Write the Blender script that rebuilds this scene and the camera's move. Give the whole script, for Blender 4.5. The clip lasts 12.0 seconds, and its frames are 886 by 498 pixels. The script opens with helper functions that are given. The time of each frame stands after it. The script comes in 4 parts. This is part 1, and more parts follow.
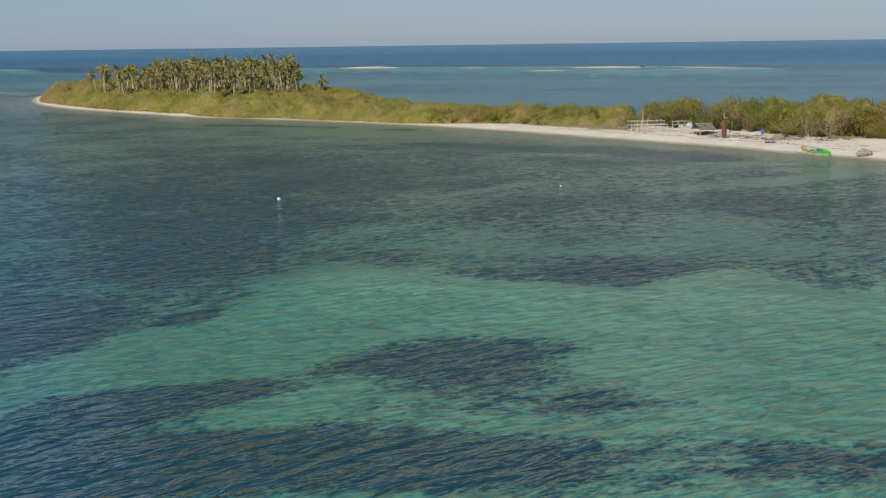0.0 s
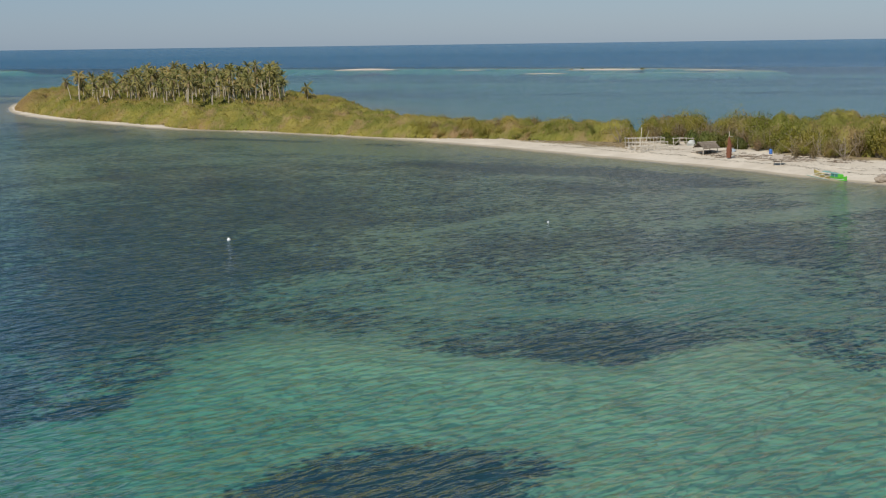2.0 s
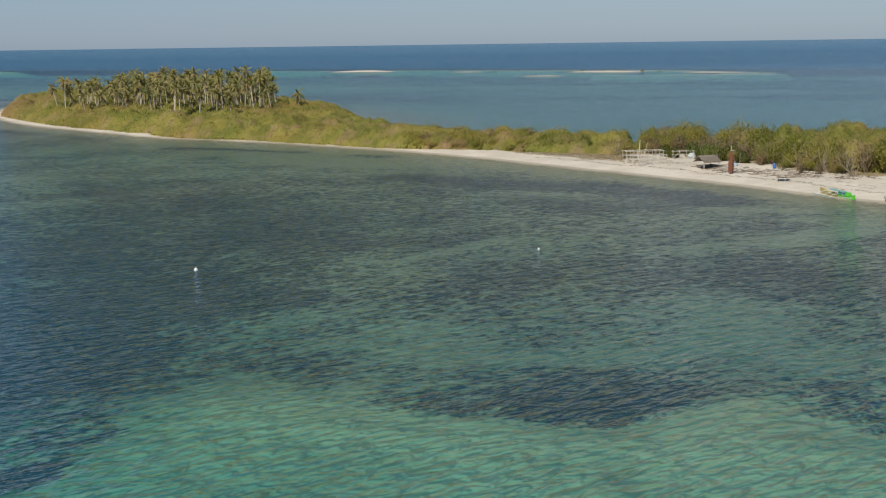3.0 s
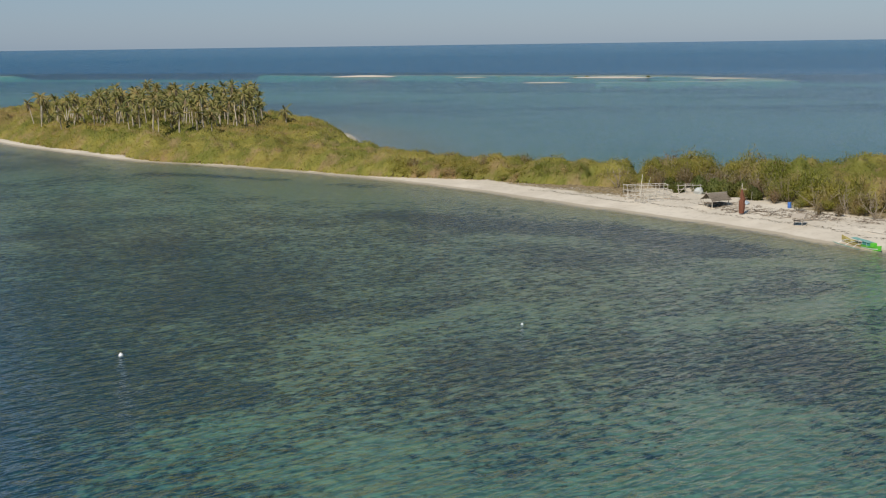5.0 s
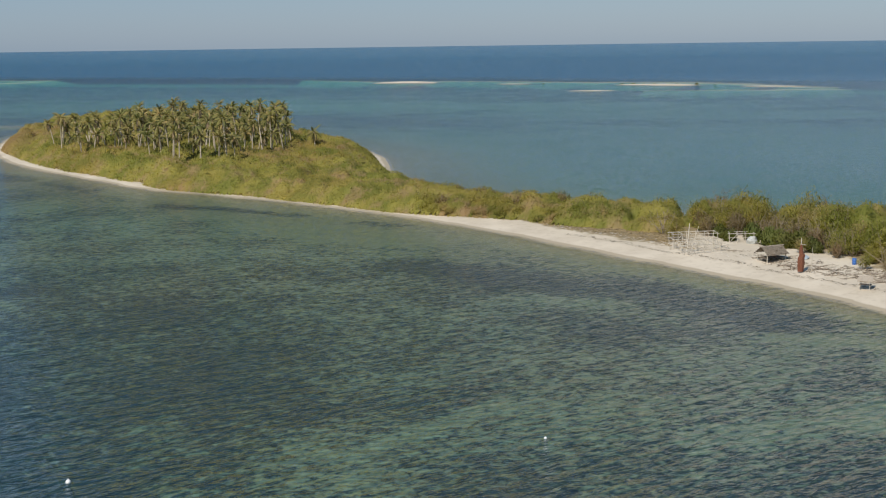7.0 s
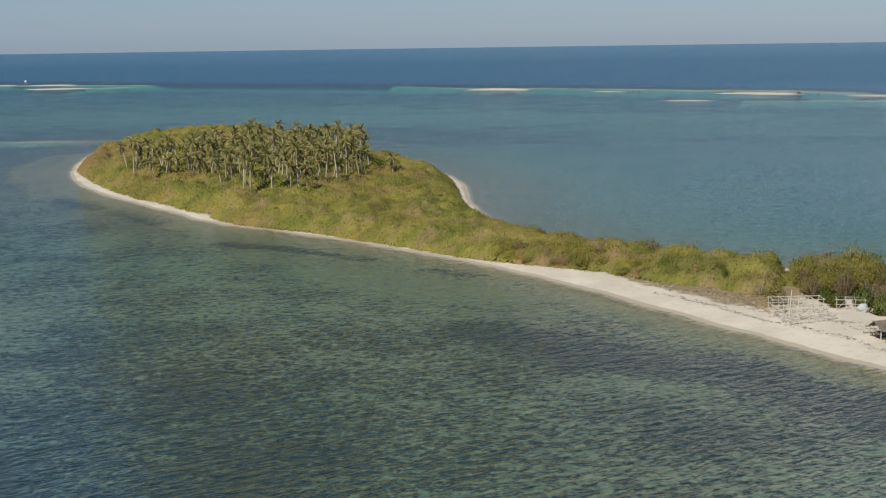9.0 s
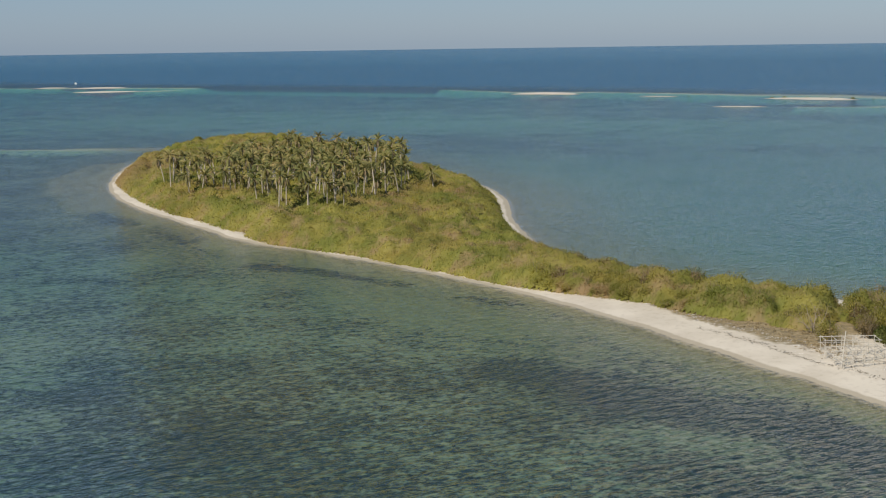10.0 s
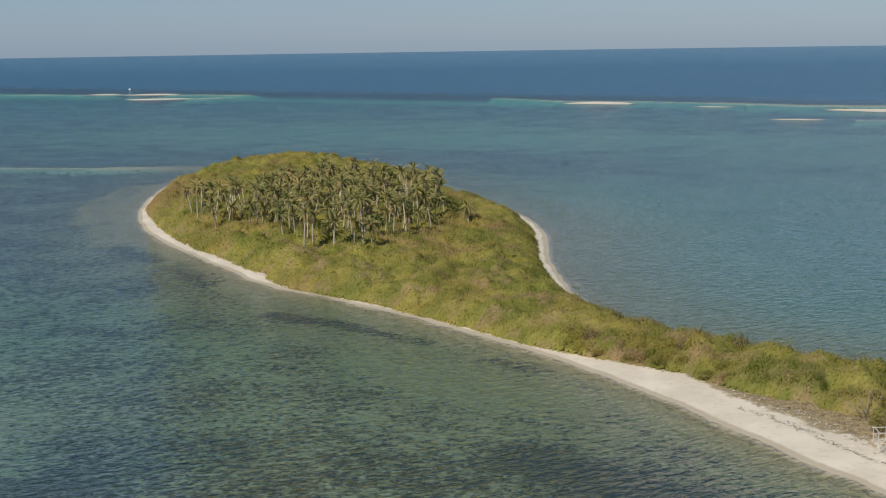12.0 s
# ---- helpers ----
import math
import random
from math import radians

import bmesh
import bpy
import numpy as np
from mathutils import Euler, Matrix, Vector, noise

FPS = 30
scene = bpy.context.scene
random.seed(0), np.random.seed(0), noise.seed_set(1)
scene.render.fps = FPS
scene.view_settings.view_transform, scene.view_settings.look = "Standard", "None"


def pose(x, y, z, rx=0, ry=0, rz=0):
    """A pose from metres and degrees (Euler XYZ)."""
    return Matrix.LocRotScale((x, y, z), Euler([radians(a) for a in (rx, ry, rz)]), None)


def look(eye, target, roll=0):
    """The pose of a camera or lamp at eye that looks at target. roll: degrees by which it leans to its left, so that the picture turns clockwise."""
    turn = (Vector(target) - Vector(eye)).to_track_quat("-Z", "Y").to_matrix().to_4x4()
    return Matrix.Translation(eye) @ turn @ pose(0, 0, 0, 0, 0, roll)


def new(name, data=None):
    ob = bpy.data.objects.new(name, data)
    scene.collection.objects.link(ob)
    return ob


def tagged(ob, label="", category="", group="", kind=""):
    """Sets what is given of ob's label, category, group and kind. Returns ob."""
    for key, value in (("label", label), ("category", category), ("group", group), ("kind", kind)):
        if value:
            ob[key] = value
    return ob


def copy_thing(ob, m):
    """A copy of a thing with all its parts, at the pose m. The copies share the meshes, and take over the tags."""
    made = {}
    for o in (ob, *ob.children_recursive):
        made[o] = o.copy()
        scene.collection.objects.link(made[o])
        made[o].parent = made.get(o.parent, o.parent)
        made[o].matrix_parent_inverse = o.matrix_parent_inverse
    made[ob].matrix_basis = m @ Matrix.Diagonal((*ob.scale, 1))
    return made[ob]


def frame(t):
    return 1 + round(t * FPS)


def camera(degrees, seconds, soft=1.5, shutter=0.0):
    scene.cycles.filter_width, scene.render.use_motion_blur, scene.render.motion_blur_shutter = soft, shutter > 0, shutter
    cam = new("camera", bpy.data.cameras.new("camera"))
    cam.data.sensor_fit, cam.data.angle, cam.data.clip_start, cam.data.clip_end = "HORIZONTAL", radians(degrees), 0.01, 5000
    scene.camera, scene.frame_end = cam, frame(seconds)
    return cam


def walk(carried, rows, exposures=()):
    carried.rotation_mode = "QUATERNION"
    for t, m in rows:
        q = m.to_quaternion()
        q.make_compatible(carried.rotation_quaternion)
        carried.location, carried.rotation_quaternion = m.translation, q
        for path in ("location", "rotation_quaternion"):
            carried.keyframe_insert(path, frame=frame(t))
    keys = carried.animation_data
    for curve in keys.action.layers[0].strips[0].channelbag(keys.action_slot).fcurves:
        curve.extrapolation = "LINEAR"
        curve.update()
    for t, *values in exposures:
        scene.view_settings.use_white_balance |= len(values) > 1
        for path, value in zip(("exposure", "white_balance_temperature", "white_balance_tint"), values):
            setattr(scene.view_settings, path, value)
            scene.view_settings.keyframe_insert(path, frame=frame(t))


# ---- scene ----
cam = camera(38.4, 12.0, soft=1.15)
PATH = [
    (0, (-3.715, -20.402, 18.250), (-4.086, 78.343, 2.465), -0.77),
    (0.5, (-3.085, -15.880, 18.684), (-3.483, 82.861, 2.875), -0.77),
    (1, (-2.336, -11.298, 19.216), (-2.767, 87.440, 3.385), -0.77),
    (1.5, (-1.500, -6.662, 19.824), (-1.890, 92.073, 3.971), -0.77),
    (2, (-0.605, -1.982, 20.532), (-0.988, 96.750, 4.661), -0.77),
    (2.5, (0.325, 2.735, 21.308), (-0.098, 101.464, 5.418), -0.77),
    (3, (1.267, 7.480, 22.177), (0.821, 106.206, 6.271), -0.77),
    (5, (4.829, 26.587, 26.316), (3.863, 125.302, 10.362), -0.77),
    (5.5, (5.611, 31.355, 27.512), (3.681, 130.054, 11.550), -0.78),
    (6, (6.338, 36.103, 28.767), (3.471, 134.778, 12.800), -0.78),
    (6.5, (7.009, 40.823, 30.078), (3.253, 139.468, 14.107), -0.78),
    (8.5, (9.219, 59.267, 35.800), (0.070, 157.559, 19.831), -0.80),
    (9, (9.703, 63.728, 37.331), (-2.245, 161.720, 21.366), -0.80),
    (9.5, (10.190, 68.113, 38.893), (-3.996, 165.808, 22.936), -0.81),
    (10, (10.699, 72.415, 40.484), (-5.030, 169.873, 24.535), -0.82),
    (10.5, (11.255, 76.624, 42.099), (-5.506, 173.912, 26.161), -0.82),
    (11, (11.885, 80.733, 43.734), (-6.023, 177.819, 27.809), -0.83),
    (11.5, (12.616, 84.734, 45.385), (-6.398, 181.612, 29.475), -0.84),
    (12, (13.483, 88.618, 47.049), (-6.642, 185.275, 31.156), -0.85),
]
walk(cam, [(t, look(eye, target, roll)) for t, eye, target, roll in PATH])

# ---- sky and sun ----
SUN_ELEVATION, SUN_AZIMUTH = 46.0, 208.0
world = bpy.data.worlds.new("world")
scene.world = world
world.use_nodes = True
wn = world.node_tree.nodes
sky = wn.new("ShaderNodeTexSky")
sky.sky_type = "NISHITA"
sky.sun_disc = False
sky.sun_elevation = radians(SUN_ELEVATION)
sky.sun_rotation = radians(SUN_AZIMUTH)
sky.air_density, sky.dust_density, sky.ozone_density = 1.0, 0.4, 2.0
wn["Background"].inputs["Strength"].default_value = 0.09
# thin even haze over the clear sky
haze = wn.new("ShaderNodeMix")
haze.data_type = "RGBA"
haze.inputs[0].default_value = 0.6
haze.inputs[7].default_value = (1.5, 2.95, 5.2, 1)
world.node_tree.links.new(sky.outputs[0], haze.inputs[6])
world.node_tree.links.new(haze.outputs[2], wn["Background"].inputs["Color"])

sun_dir = Vector((math.sin(radians(SUN_AZIMUTH)) * math.cos(radians(SUN_ELEVATION)),
                  math.cos(radians(SUN_AZIMUTH)) * math.cos(radians(SUN_ELEVATION)), math.sin(radians(SUN_ELEVATION))))
sun = new("sun", bpy.data.lights.new("sun", "SUN"))
sun.data.energy, sun.data.angle, sun.data.color = 4.4, radians(0.6), (1.0, 0.95, 0.87)
sun.matrix_world = look(sun_dir * 100, (0, 0, 0))
scene.view_settings.exposure = 0.0


# ---- material helpers ----
class Nodes:
    """A short way to write a node tree."""

    def __init__(self, name):
        self.mat = bpy.data.materials.new(name)
        self.mat.use_nodes = True
        self.tree = self.mat.node_tree
        self.tree.nodes.clear()
        self.out = self.tree.nodes.new("ShaderNodeOutputMaterial")

    def add(self, kind, **inputs):
        n = self.tree.nodes.new("ShaderNode" + kind)
        return self.fill(n, **inputs)

    def fill(self, n, **inputs):
        for k, v in inputs.items():
            key = int(k[1:]) if k[0] == "i" and k[1:].isdigit() else k.replace("_", " ")
            self.put(n.inputs[key], v)
        return n

    def put(self, socket, v):
        if isinstance(v, bpy.types.NodeSocket):
            self.tree.links.new(v, socket)
        elif isinstance(v, bpy.types.Node):
            self.tree.links.new(v.outputs[0], socket)
        else:
            if socket.type == "RGBA" and len(v) == 3:
                v = (*v, 1)
            socket.default_value = v

    def math(self, op, a, b=0.0, clamp=False):
        n = self.add("Math")
        n.operation, n.use_clamp = op, clamp
        return self.fill(n, i0=a, i1=b).outputs[0]

    def mix(self, fac, a, b, blend="MIX"):
        n = self.add("Mix")
        n.data_type, n.blend_type = "RGBA", blend
        self.put(n.inputs[0], fac), self.put(n.inputs[6], a), self.put(n.inputs[7], b)
        return n.outputs[2]

    def position(self, scale=(1, 1, 1), turn=0.0):
        g = self.add("NewGeometry")
        turned = self.add("Mapping", i0=g.outputs["Position"], Rotation=(0, 0, radians(turn))).outputs[0]
        return self.add("Mapping", i0=turned, Scale=scale).outputs[0]

    def noise(self, vector, scale, detail=4.0, rough=0.55, distortion=0.0):
        return self.add("TexNoise", Vector=vector, Scale=scale, Detail=detail, Roughness=rough, Distortion=distortion).outputs["Fac"]

    def ramp(self, fac, low, high):
        n = self.add("MapRange", Value=fac)
        n.interpolation_type = "SMOOTHSTEP"
        n.inputs["From Min"].default_value, n.inputs["From Max"].default_value = low, high
        return n.outputs[0]

    def attribute(self, name):
        n = self.add("Attribute")
        n.attribute_name = name
        return n.outputs["Fac"]

    def bump(self, height, strength, distance):
        return self.add("Bump", Height=height, Strength=strength, Distance=distance).outputs[0]

    def done(self, shader):
        self.put(self.out.inputs["Surface"], shader)
        return self.mat


def plain(name, a, b, scale, rough=0.8, metallic=0.0, bump=0.3, stretch=(1, 1, 1), bump_size=0.01):
    """Two tones mottled by noise in the thing's own space, a little different for each object."""
    m = Nodes(name)
    co = m.add("Mapping", i0=m.add("TexCoord").outputs["Object"], Scale=stretch).outputs[0]
    coarse, fine = m.noise(co, scale, 5), m.noise(co, scale * 7, 3)
    fac = m.math("ADD", m.math("MULTIPLY", coarse, 0.7), m.math("MULTIPLY", fine, 0.3))
    shift = m.math("ADD", m.math("MULTIPLY", m.add("ObjectInfo").outputs["Random"], 0.24), -0.12)
    col = m.mix(m.ramp(m.math("ADD", fac, shift), 0.3, 0.7), a, b)
    return m.done(m.add("BsdfPrincipled", Base_Color=col, Roughness=rough, Metallic=metallic,
                        Normal=m.bump(fine, bump, bump_size)))


# ---- materials ----
def make_water():
    m = Nodes("sea_water")
    depth = m.attribute("depth")
    # light kept on the way through the water, and light that the water itself sends back
    keep = [m.math("POWER", c, depth) for c in (0.735, 0.894, 0.894)]
    through_water = m.add("CombineColor", i0=keep[0], i1=keep[1], i2=keep[2]).outputs[0]
    lost = m.add("CombineColor", i0=m.math("SUBTRACT", 1.0, keep[0]), i1=m.math("SUBTRACT", 1.0, keep[1]),
                 i2=m.math("SUBTRACT", 1.0, keep[2])).outputs[0]
    scatter = m.mix(1.0, lost, (0.009, 0.080, 0.150), "MULTIPLY")
    swell = m.noise(m.position((0.16, 0.34, 1), -40), 1.0, 2, 0.5)
    chop = m.noise(m.position((0.38, 0.98, 1), -40), 1.0, 2, 0.55, 0.5)
    ripple = m.noise(m.position((1.4, 2.7, 1), -42), 1.0, 3, 0.6)
    h = m.math("ADD", m.math("ADD", m.math("MULTIPLY", swell, 0.6), m.math("MULTIPLY", chop, 1.7)), m.math("MULTIPLY", ripple, 0.28))
    normal = m.bump(h, 1.0, 0.72)
    body = m.add("AddShader", i0=m.add("BsdfTransparent", Color=through_water), i1=m.add("BsdfDiffuse", Color=scatter, Normal=normal))
    # patches of rougher and smoother water under the wind
    wind = m.noise(m.position((0.006, 0.03, 1), -8), 1.0, 5, 0.65, 0.5)
    gloss = m.add("BsdfGlossy", Color=(1, 1, 1), Roughness=0.07, Normal=normal)
    fresnel = m.math("MINIMUM", m.math("MULTIPLY", m.add("Fresnel", IOR=1.33, Normal=normal).outputs[0], m.attribute("glint")), m.math("MULTIPLY", m.attribute("sheen"), m.math("ADD", 0.82, m.math("MULTIPLY", wind, 0.36))))
    return m.done(m.add("MixShader", i0=fresnel, i1=body, i2=gloss))


def make_ground():
    m = Nodes("island_ground")
    pos = m.position()
    z = m.add("SeparateXYZ", i0=m.add("NewGeometry").outputs["Position"]).outputs[2]
    coarse, fine, grain = m.noise(pos, 0.12, 5), m.noise(pos, 1.1, 5), m.noise(pos, 9.0, 3)
    sand = m.mix(m.ramp(coarse, 0.35, 0.65), (0.50, 0.425, 0.32), (0.58, 0.50, 0.385))
    sand = m.mix(m.math("MULTIPLY", m.ramp(fine, 0.5, 0.75), 0.35), sand, (0.33, 0.265, 0.19))
    wet = m.ramp(m.math("ADD", z, m.math("MULTIPLY", m.math("SUBTRACT", fine, 0.5), 0.08)), 0.15, 0.10)
    sand = m.mix(m.math("MULTIPLY", wet, 0.85), sand, (0.34, 0.28, 0.19))
    litter = m.mix(m.ramp(fine, 0.35, 0.7), (0.19, 0.145, 0.07), (0.31, 0.23, 0.125))
    edge = m.math("ADD", m.attribute("litter"), m.math("MULTIPLY", m.math("SUBTRACT", m.noise(pos, 0.45, 5, 0.65), 0.5), 1.5))
    land = m.mix(m.ramp(edge, 0.35, 0.75), sand, litter)
    # under water: pale sand and beds of weed
    clumps = m.noise(m.position((0.60, 0.80, 1), -30), 1.0, 4, 0.62, 0.4)
    tufts = m.noise(m.position((1.5, 2.1, 1), -30), 1.0, 3, 0.6, 0.3)
    cover = m.math("ADD", m.attribute("weed"), m.math("MULTIPLY", m.math("SUBTRACT", clumps, 0.5), m.math("MULTIPLY", m.attribute("mottle"), 1.25)))
    cover = m.math("ADD", cover, m.math("MULTIPLY", m.math("SUBTRACT", tufts, 0.5), m.math("MULTIPLY", m.attribute("mottle"), 1.0)))
    cover = m.math("ADD", cover, m.math("MULTIPLY", m.math("SUBTRACT", m.noise(pos, 0.06, 5, 0.62, 0.4), 0.5), 1.15))
    bed = m.mix(m.ramp(fine, 0.3, 0.7), (0.36, 0.36, 0.19), (0.44, 0.43, 0.25))
    bed = m.mix(m.math("MULTIPLY", m.ramp(m.noise(m.position((0.10, 0.16, 1), 20), 1.0, 5, 0.65, 0.6), 0.42, 0.68), 0.4), bed, (0.17, 0.18, 0.085))
    bed = m.mix(m.attribute("algae"), bed, m.mix(m.ramp(fine, 0.3, 0.7), (0.185, 0.19, 0.105), (0.275, 0.275, 0.17)))
    weed = m.mix(m.ramp(fine, 0.3, 0.7), (0.012, 0.017, 0.013), (0.052, 0.057, 0.036))
    bed = m.mix(m.math("MULTIPLY", m.ramp(z, -2.4, -0.7), m.ramp(m.attribute("litter"), -12.0, -4.0)), bed, m.mix(m.ramp(fine, 0.3, 0.7), (0.19, 0.16, 0.07), (0.25, 0.21, 0.10)))
    bed = m.mix(m.ramp(cover, 0.28, 0.80), bed, weed)
    col = m.mix(m.ramp(z, -0.16, -0.02), bed, land)
    h = m.math("ADD", m.math("MULTIPLY", fine, 0.7), m.math("MULTIPLY", grain, 0.3))
    return m.done(m.add("BsdfPrincipled", Base_Color=col, Roughness=0.9, Normal=m.bump(h, 0.5, 0.12)))


def make_foliage(name, a, b, c, patch=0.16, see_through=0.5, withered=None):
    m = Nodes(name)
    pos = m.position()
    leaf = m.add("NewGeometry").outputs["Random Per Island"]
    col = m.mix(m.ramp(m.noise(pos, patch, 3, 0.6), 0.38, 0.62), a, b)
    col = m.mix(m.math("MULTIPLY", m.ramp(m.noise(m.position((1, 1, 0.3)), patch * 1.7, 5, 0.7), 0.49, 0.64), 0.85), col, c)
    col = m.mix(m.ramp(m.noise(pos, patch * 0.35, 3), 0.45, 0.65), col, m.mix(1.0, col, (1.0, 0.90, 1.0), "MULTIPLY"))
    if withered:
        col = m.mix(m.attribute("withered"), col, withered)
    col = m.mix(m.math("MULTIPLY", leaf, 0.22), col, m.mix(1.0, col, (0.55, 0.6, 0.5), "MULTIPLY"))
    bs = m.add("BsdfPrincipled", Base_Color=col, Roughness=0.7)
    tr = m.add("BsdfTranslucent", Color=m.mix(1.0, col, (1.0, 1.0, 0.6), "MULTIPLY"))
    return m.done(m.add("MixShader", i0=see_through, i1=bs, i2=tr))


WATER = make_water()
GROUND = make_ground()
SCRUB = make_foliage("scrub_leaves", (0.255, 0.262, 0.046), (0.43, 0.375, 0.085), (0.46, 0.335, 0.16), 0.10, 0.5, (0.42, 0.27, 0.13))
DRY_SCRUB = make_foliage("dry_scrub_leaves", (0.26, 0.19, 0.09), (0.34, 0.25, 0.13), (0.28, 0.24, 0.07))
BROADLEAF = make_foliage("dark_leaves", (0.12, 0.15, 0.03), (0.19, 0.21, 0.05), (0.18, 0.17, 0.04))
FROND = make_foliage("palm_leaflets", (0.155, 0.165, 0.042), (0.28, 0.25, 0.068), (0.47, 0.35, 0.125), 0.3, 0.3)
DRY_FROND = plain("dry_palm_leaflets", (0.24, 0.17, 0.09), (0.36, 0.27, 0.15), 3)
TWIG = plain("grey_twigs", (0.22, 0.17, 0.11), (0.36, 0.29, 0.21), 4)
TRUNK = plain("palm_bark", (0.34, 0.28, 0.20), (0.52, 0.44, 0.33), 1.2, stretch=(1, 1, 3))
BAMBOO = plain("weathered_bamboo", (0.42, 0.37, 0.29), (0.58, 0.52, 0.43), 2.0)
DRIFT = plain("driftwood", (0.20, 0.155, 0.11), (0.36, 0.30, 0.23), 2.5)


# ---- mesh helpers ----
def part(name, bm, material, parent=None, label=""):
    me = bpy.data.meshes.new(name)
    bm.to_mesh(me)
    bm.free()
    me.materials.append(material)
    ob = new(name, me)
    ob.parent = parent
    if label:
        tagged(ob, label)
    return ob


def mesh_from(name, verts, faces, material, smooth=False):
    """A mesh from arrays: verts (n, 3), faces (m, k)."""
    me = bpy.data.meshes.new(name)
    verts, faces = np.asarray(verts, dtype=np.float32), np.asarray(faces, dtype=np.int32)
    n, k = faces.shape
    me.vertices.add(len(verts))
    me.vertices.foreach_set("co", verts.ravel())
    me.loops.add(n * k)
    me.loops.foreach_set("vertex_index", faces.ravel())
    me.polygons.add(n)
    me.polygons.foreach_set("loop_start", np.arange(0, n * k, k, dtype=np.int32))
    if smooth:
        me.polygons.foreach_set("use_smooth", np.ones(n, dtype=bool))
    me.update(calc_edges=True)
    me.materials.append(material)
    return me


def empty(name):
    return new(name)


def bar(bm, a, b, r0, r1=None, sides=6):
    """A tapered round stick from a to b."""
    a, b = Vector(a), Vector(b)
    d = b - a
    m = Matrix.Translation((a + b) / 2) @ d.to_track_quat("Z", "Y").to_matrix().to_4x4()
    bmesh.ops.create_cone(bm, cap_ends=True, segments=sides, radius1=r0, radius2=r0 if r1 is None else r1, depth=d.length, matrix=m)


# ---- plan ----
COAST = [(-148.5, 430), (-132, 398), (-115, 374), (-101, 359), (-86.5, 341.5), (-75.5, 328.5), (-67, 321.5), (-59, 317.5),
         (-50.5, 311), (-41, 304), (-32.4, 297), (-24.2, 289.6), (-16.6, 284), (-8.5, 276.5), (-1, 269.5), (5, 262.5),
         (10.8, 254.5), (16.8, 246), (22.5, 238), (28, 231), (34.2, 223), (40.6, 214), (46.3, 205.5), (50.6, 198.3),
         (55, 191.5), (59, 184.5), (63, 179), (70, 168), (82, 150), (98, 130), (125, 118)]
COAST += [(150, 150), (150, 200), (135, 226), (110, 243), (85, 252), (65, 257), (48, 269), (33, 277), (18, 286), (8, 293),
          (0.5, 300), (-4, 309), (-8.7, 321), (-14.5, 339.5), (-20, 364), (-24, 396), (-30.5, 421), (-41, 447), (-62, 480),
          (-88, 530), (-115, 568), (-142, 592), (-160, 592), (-174, 565), (-171, 505), (-160, 462), (-152, 440)]
GREEN = [(-145, 430), (-121, 389), (-103.5, 366.5), (-92.5, 354.5), (-80, 340.5), (-71, 328.5), (-65.5, 322.5), (-55.5, 316.5),
         (-45.5, 310.5), (-38.5, 304), (-31.5, 299), (-21, 289.6), (-13, 282.5), (-6.5, 277.8), (0, 273.5), (8.3, 268),
         (15.5, 260.5), (22, 254), (28, 248), (31, 242.5), (35, 244), (40, 246.5), (46, 243), (51, 240), (53.5, 235), (54.5, 226),
         (57, 218.5), (60, 211), (64, 204), (73, 199), (85, 190), (100, 170), (130, 150)]
GREEN += [(145, 200), (130, 222), (108, 237), (84, 246), (63, 251), (47, 262), (32, 271), (17, 281), (7, 289.5), (0, 296),
          (-7, 309), (-12, 321), (-17.8, 339.5), (-23.2, 364), (-27.5, 396), (-34.5, 421), (-45, 445), (-66, 478), (-91, 526),
          (-117, 563), (-142, 587), (-158, 587), (-169, 563), (-167, 505), (-156, 462), (-149, 440)]
GROVE = [(-121, 400), (-105, 380), (-88, 374), (-73, 349), (-58, 348), (-52, 365), (-47, 392), (-57, 425), (-72, 442),
         (-88, 450), (-102, 440), (-114, 415)]


def rounded(poly, times=2):
    p = np.array(poly, float)
    for _ in range(times):
        q = np.roll(p, -1, 0)
        p = np.stack([0.75 * p + 0.25 * q, 0.25 * p + 0.75 * q], 1).reshape(-1, 2)
    return p


def inside_by(poly, x, y):
    """Metres inside the outline (minus: outside)."""
    p = np.asarray(poly, float)
    q = np.roll(p, -1, 0)
    best = np.full(x.shape, 1e18)
    odd = np.zeros(x.shape, bool)
    for (ax, ay), (bx, by) in zip(p, q):
        dx, dy = bx - ax, by - ay
        t = np.clip(((x - ax) * dx + (y - ay) * dy) / (dx * dx + dy * dy), 0, 1)
        best = np.minimum(best, (x - ax - t * dx) ** 2 + (y - ay - t * dy) ** 2)
        if ay != by:
            odd ^= ((ay > y) != (by > y)) & (x < ax + (y - ay) * dx / (by - ay))
    return np.where(odd, 1, -1) * np.sqrt(best)


def soft_step(v, a, b):
    t = np.clip((v - a) / (b - a), 0, 1)
    return t * t * (3 - 2 * t)


def lumps(x, y, size, seed):
    """Smooth noise from -1 to 1 with lumps of about that size."""
    r = np.random.RandomState(seed)
    total = np.zeros(np.shape(x))
    for k in range(9):
        a, f, p = r.uniform(0, 2 * math.pi), r.uniform(0.6, 1.9) * 2 * math.pi / (2.2 * size), r.uniform(0, 6.28)
        total = total + np.sin((x * math.cos(a) + y * math.sin(a)) * f + p + 1.3 * np.sin((y * math.cos(a) - x * math.sin(a)) * f * 0.6 + 2 * p))
    return total / 4.0


COAST_R, GREEN_R = rounded(COAST), rounded(GREEN)

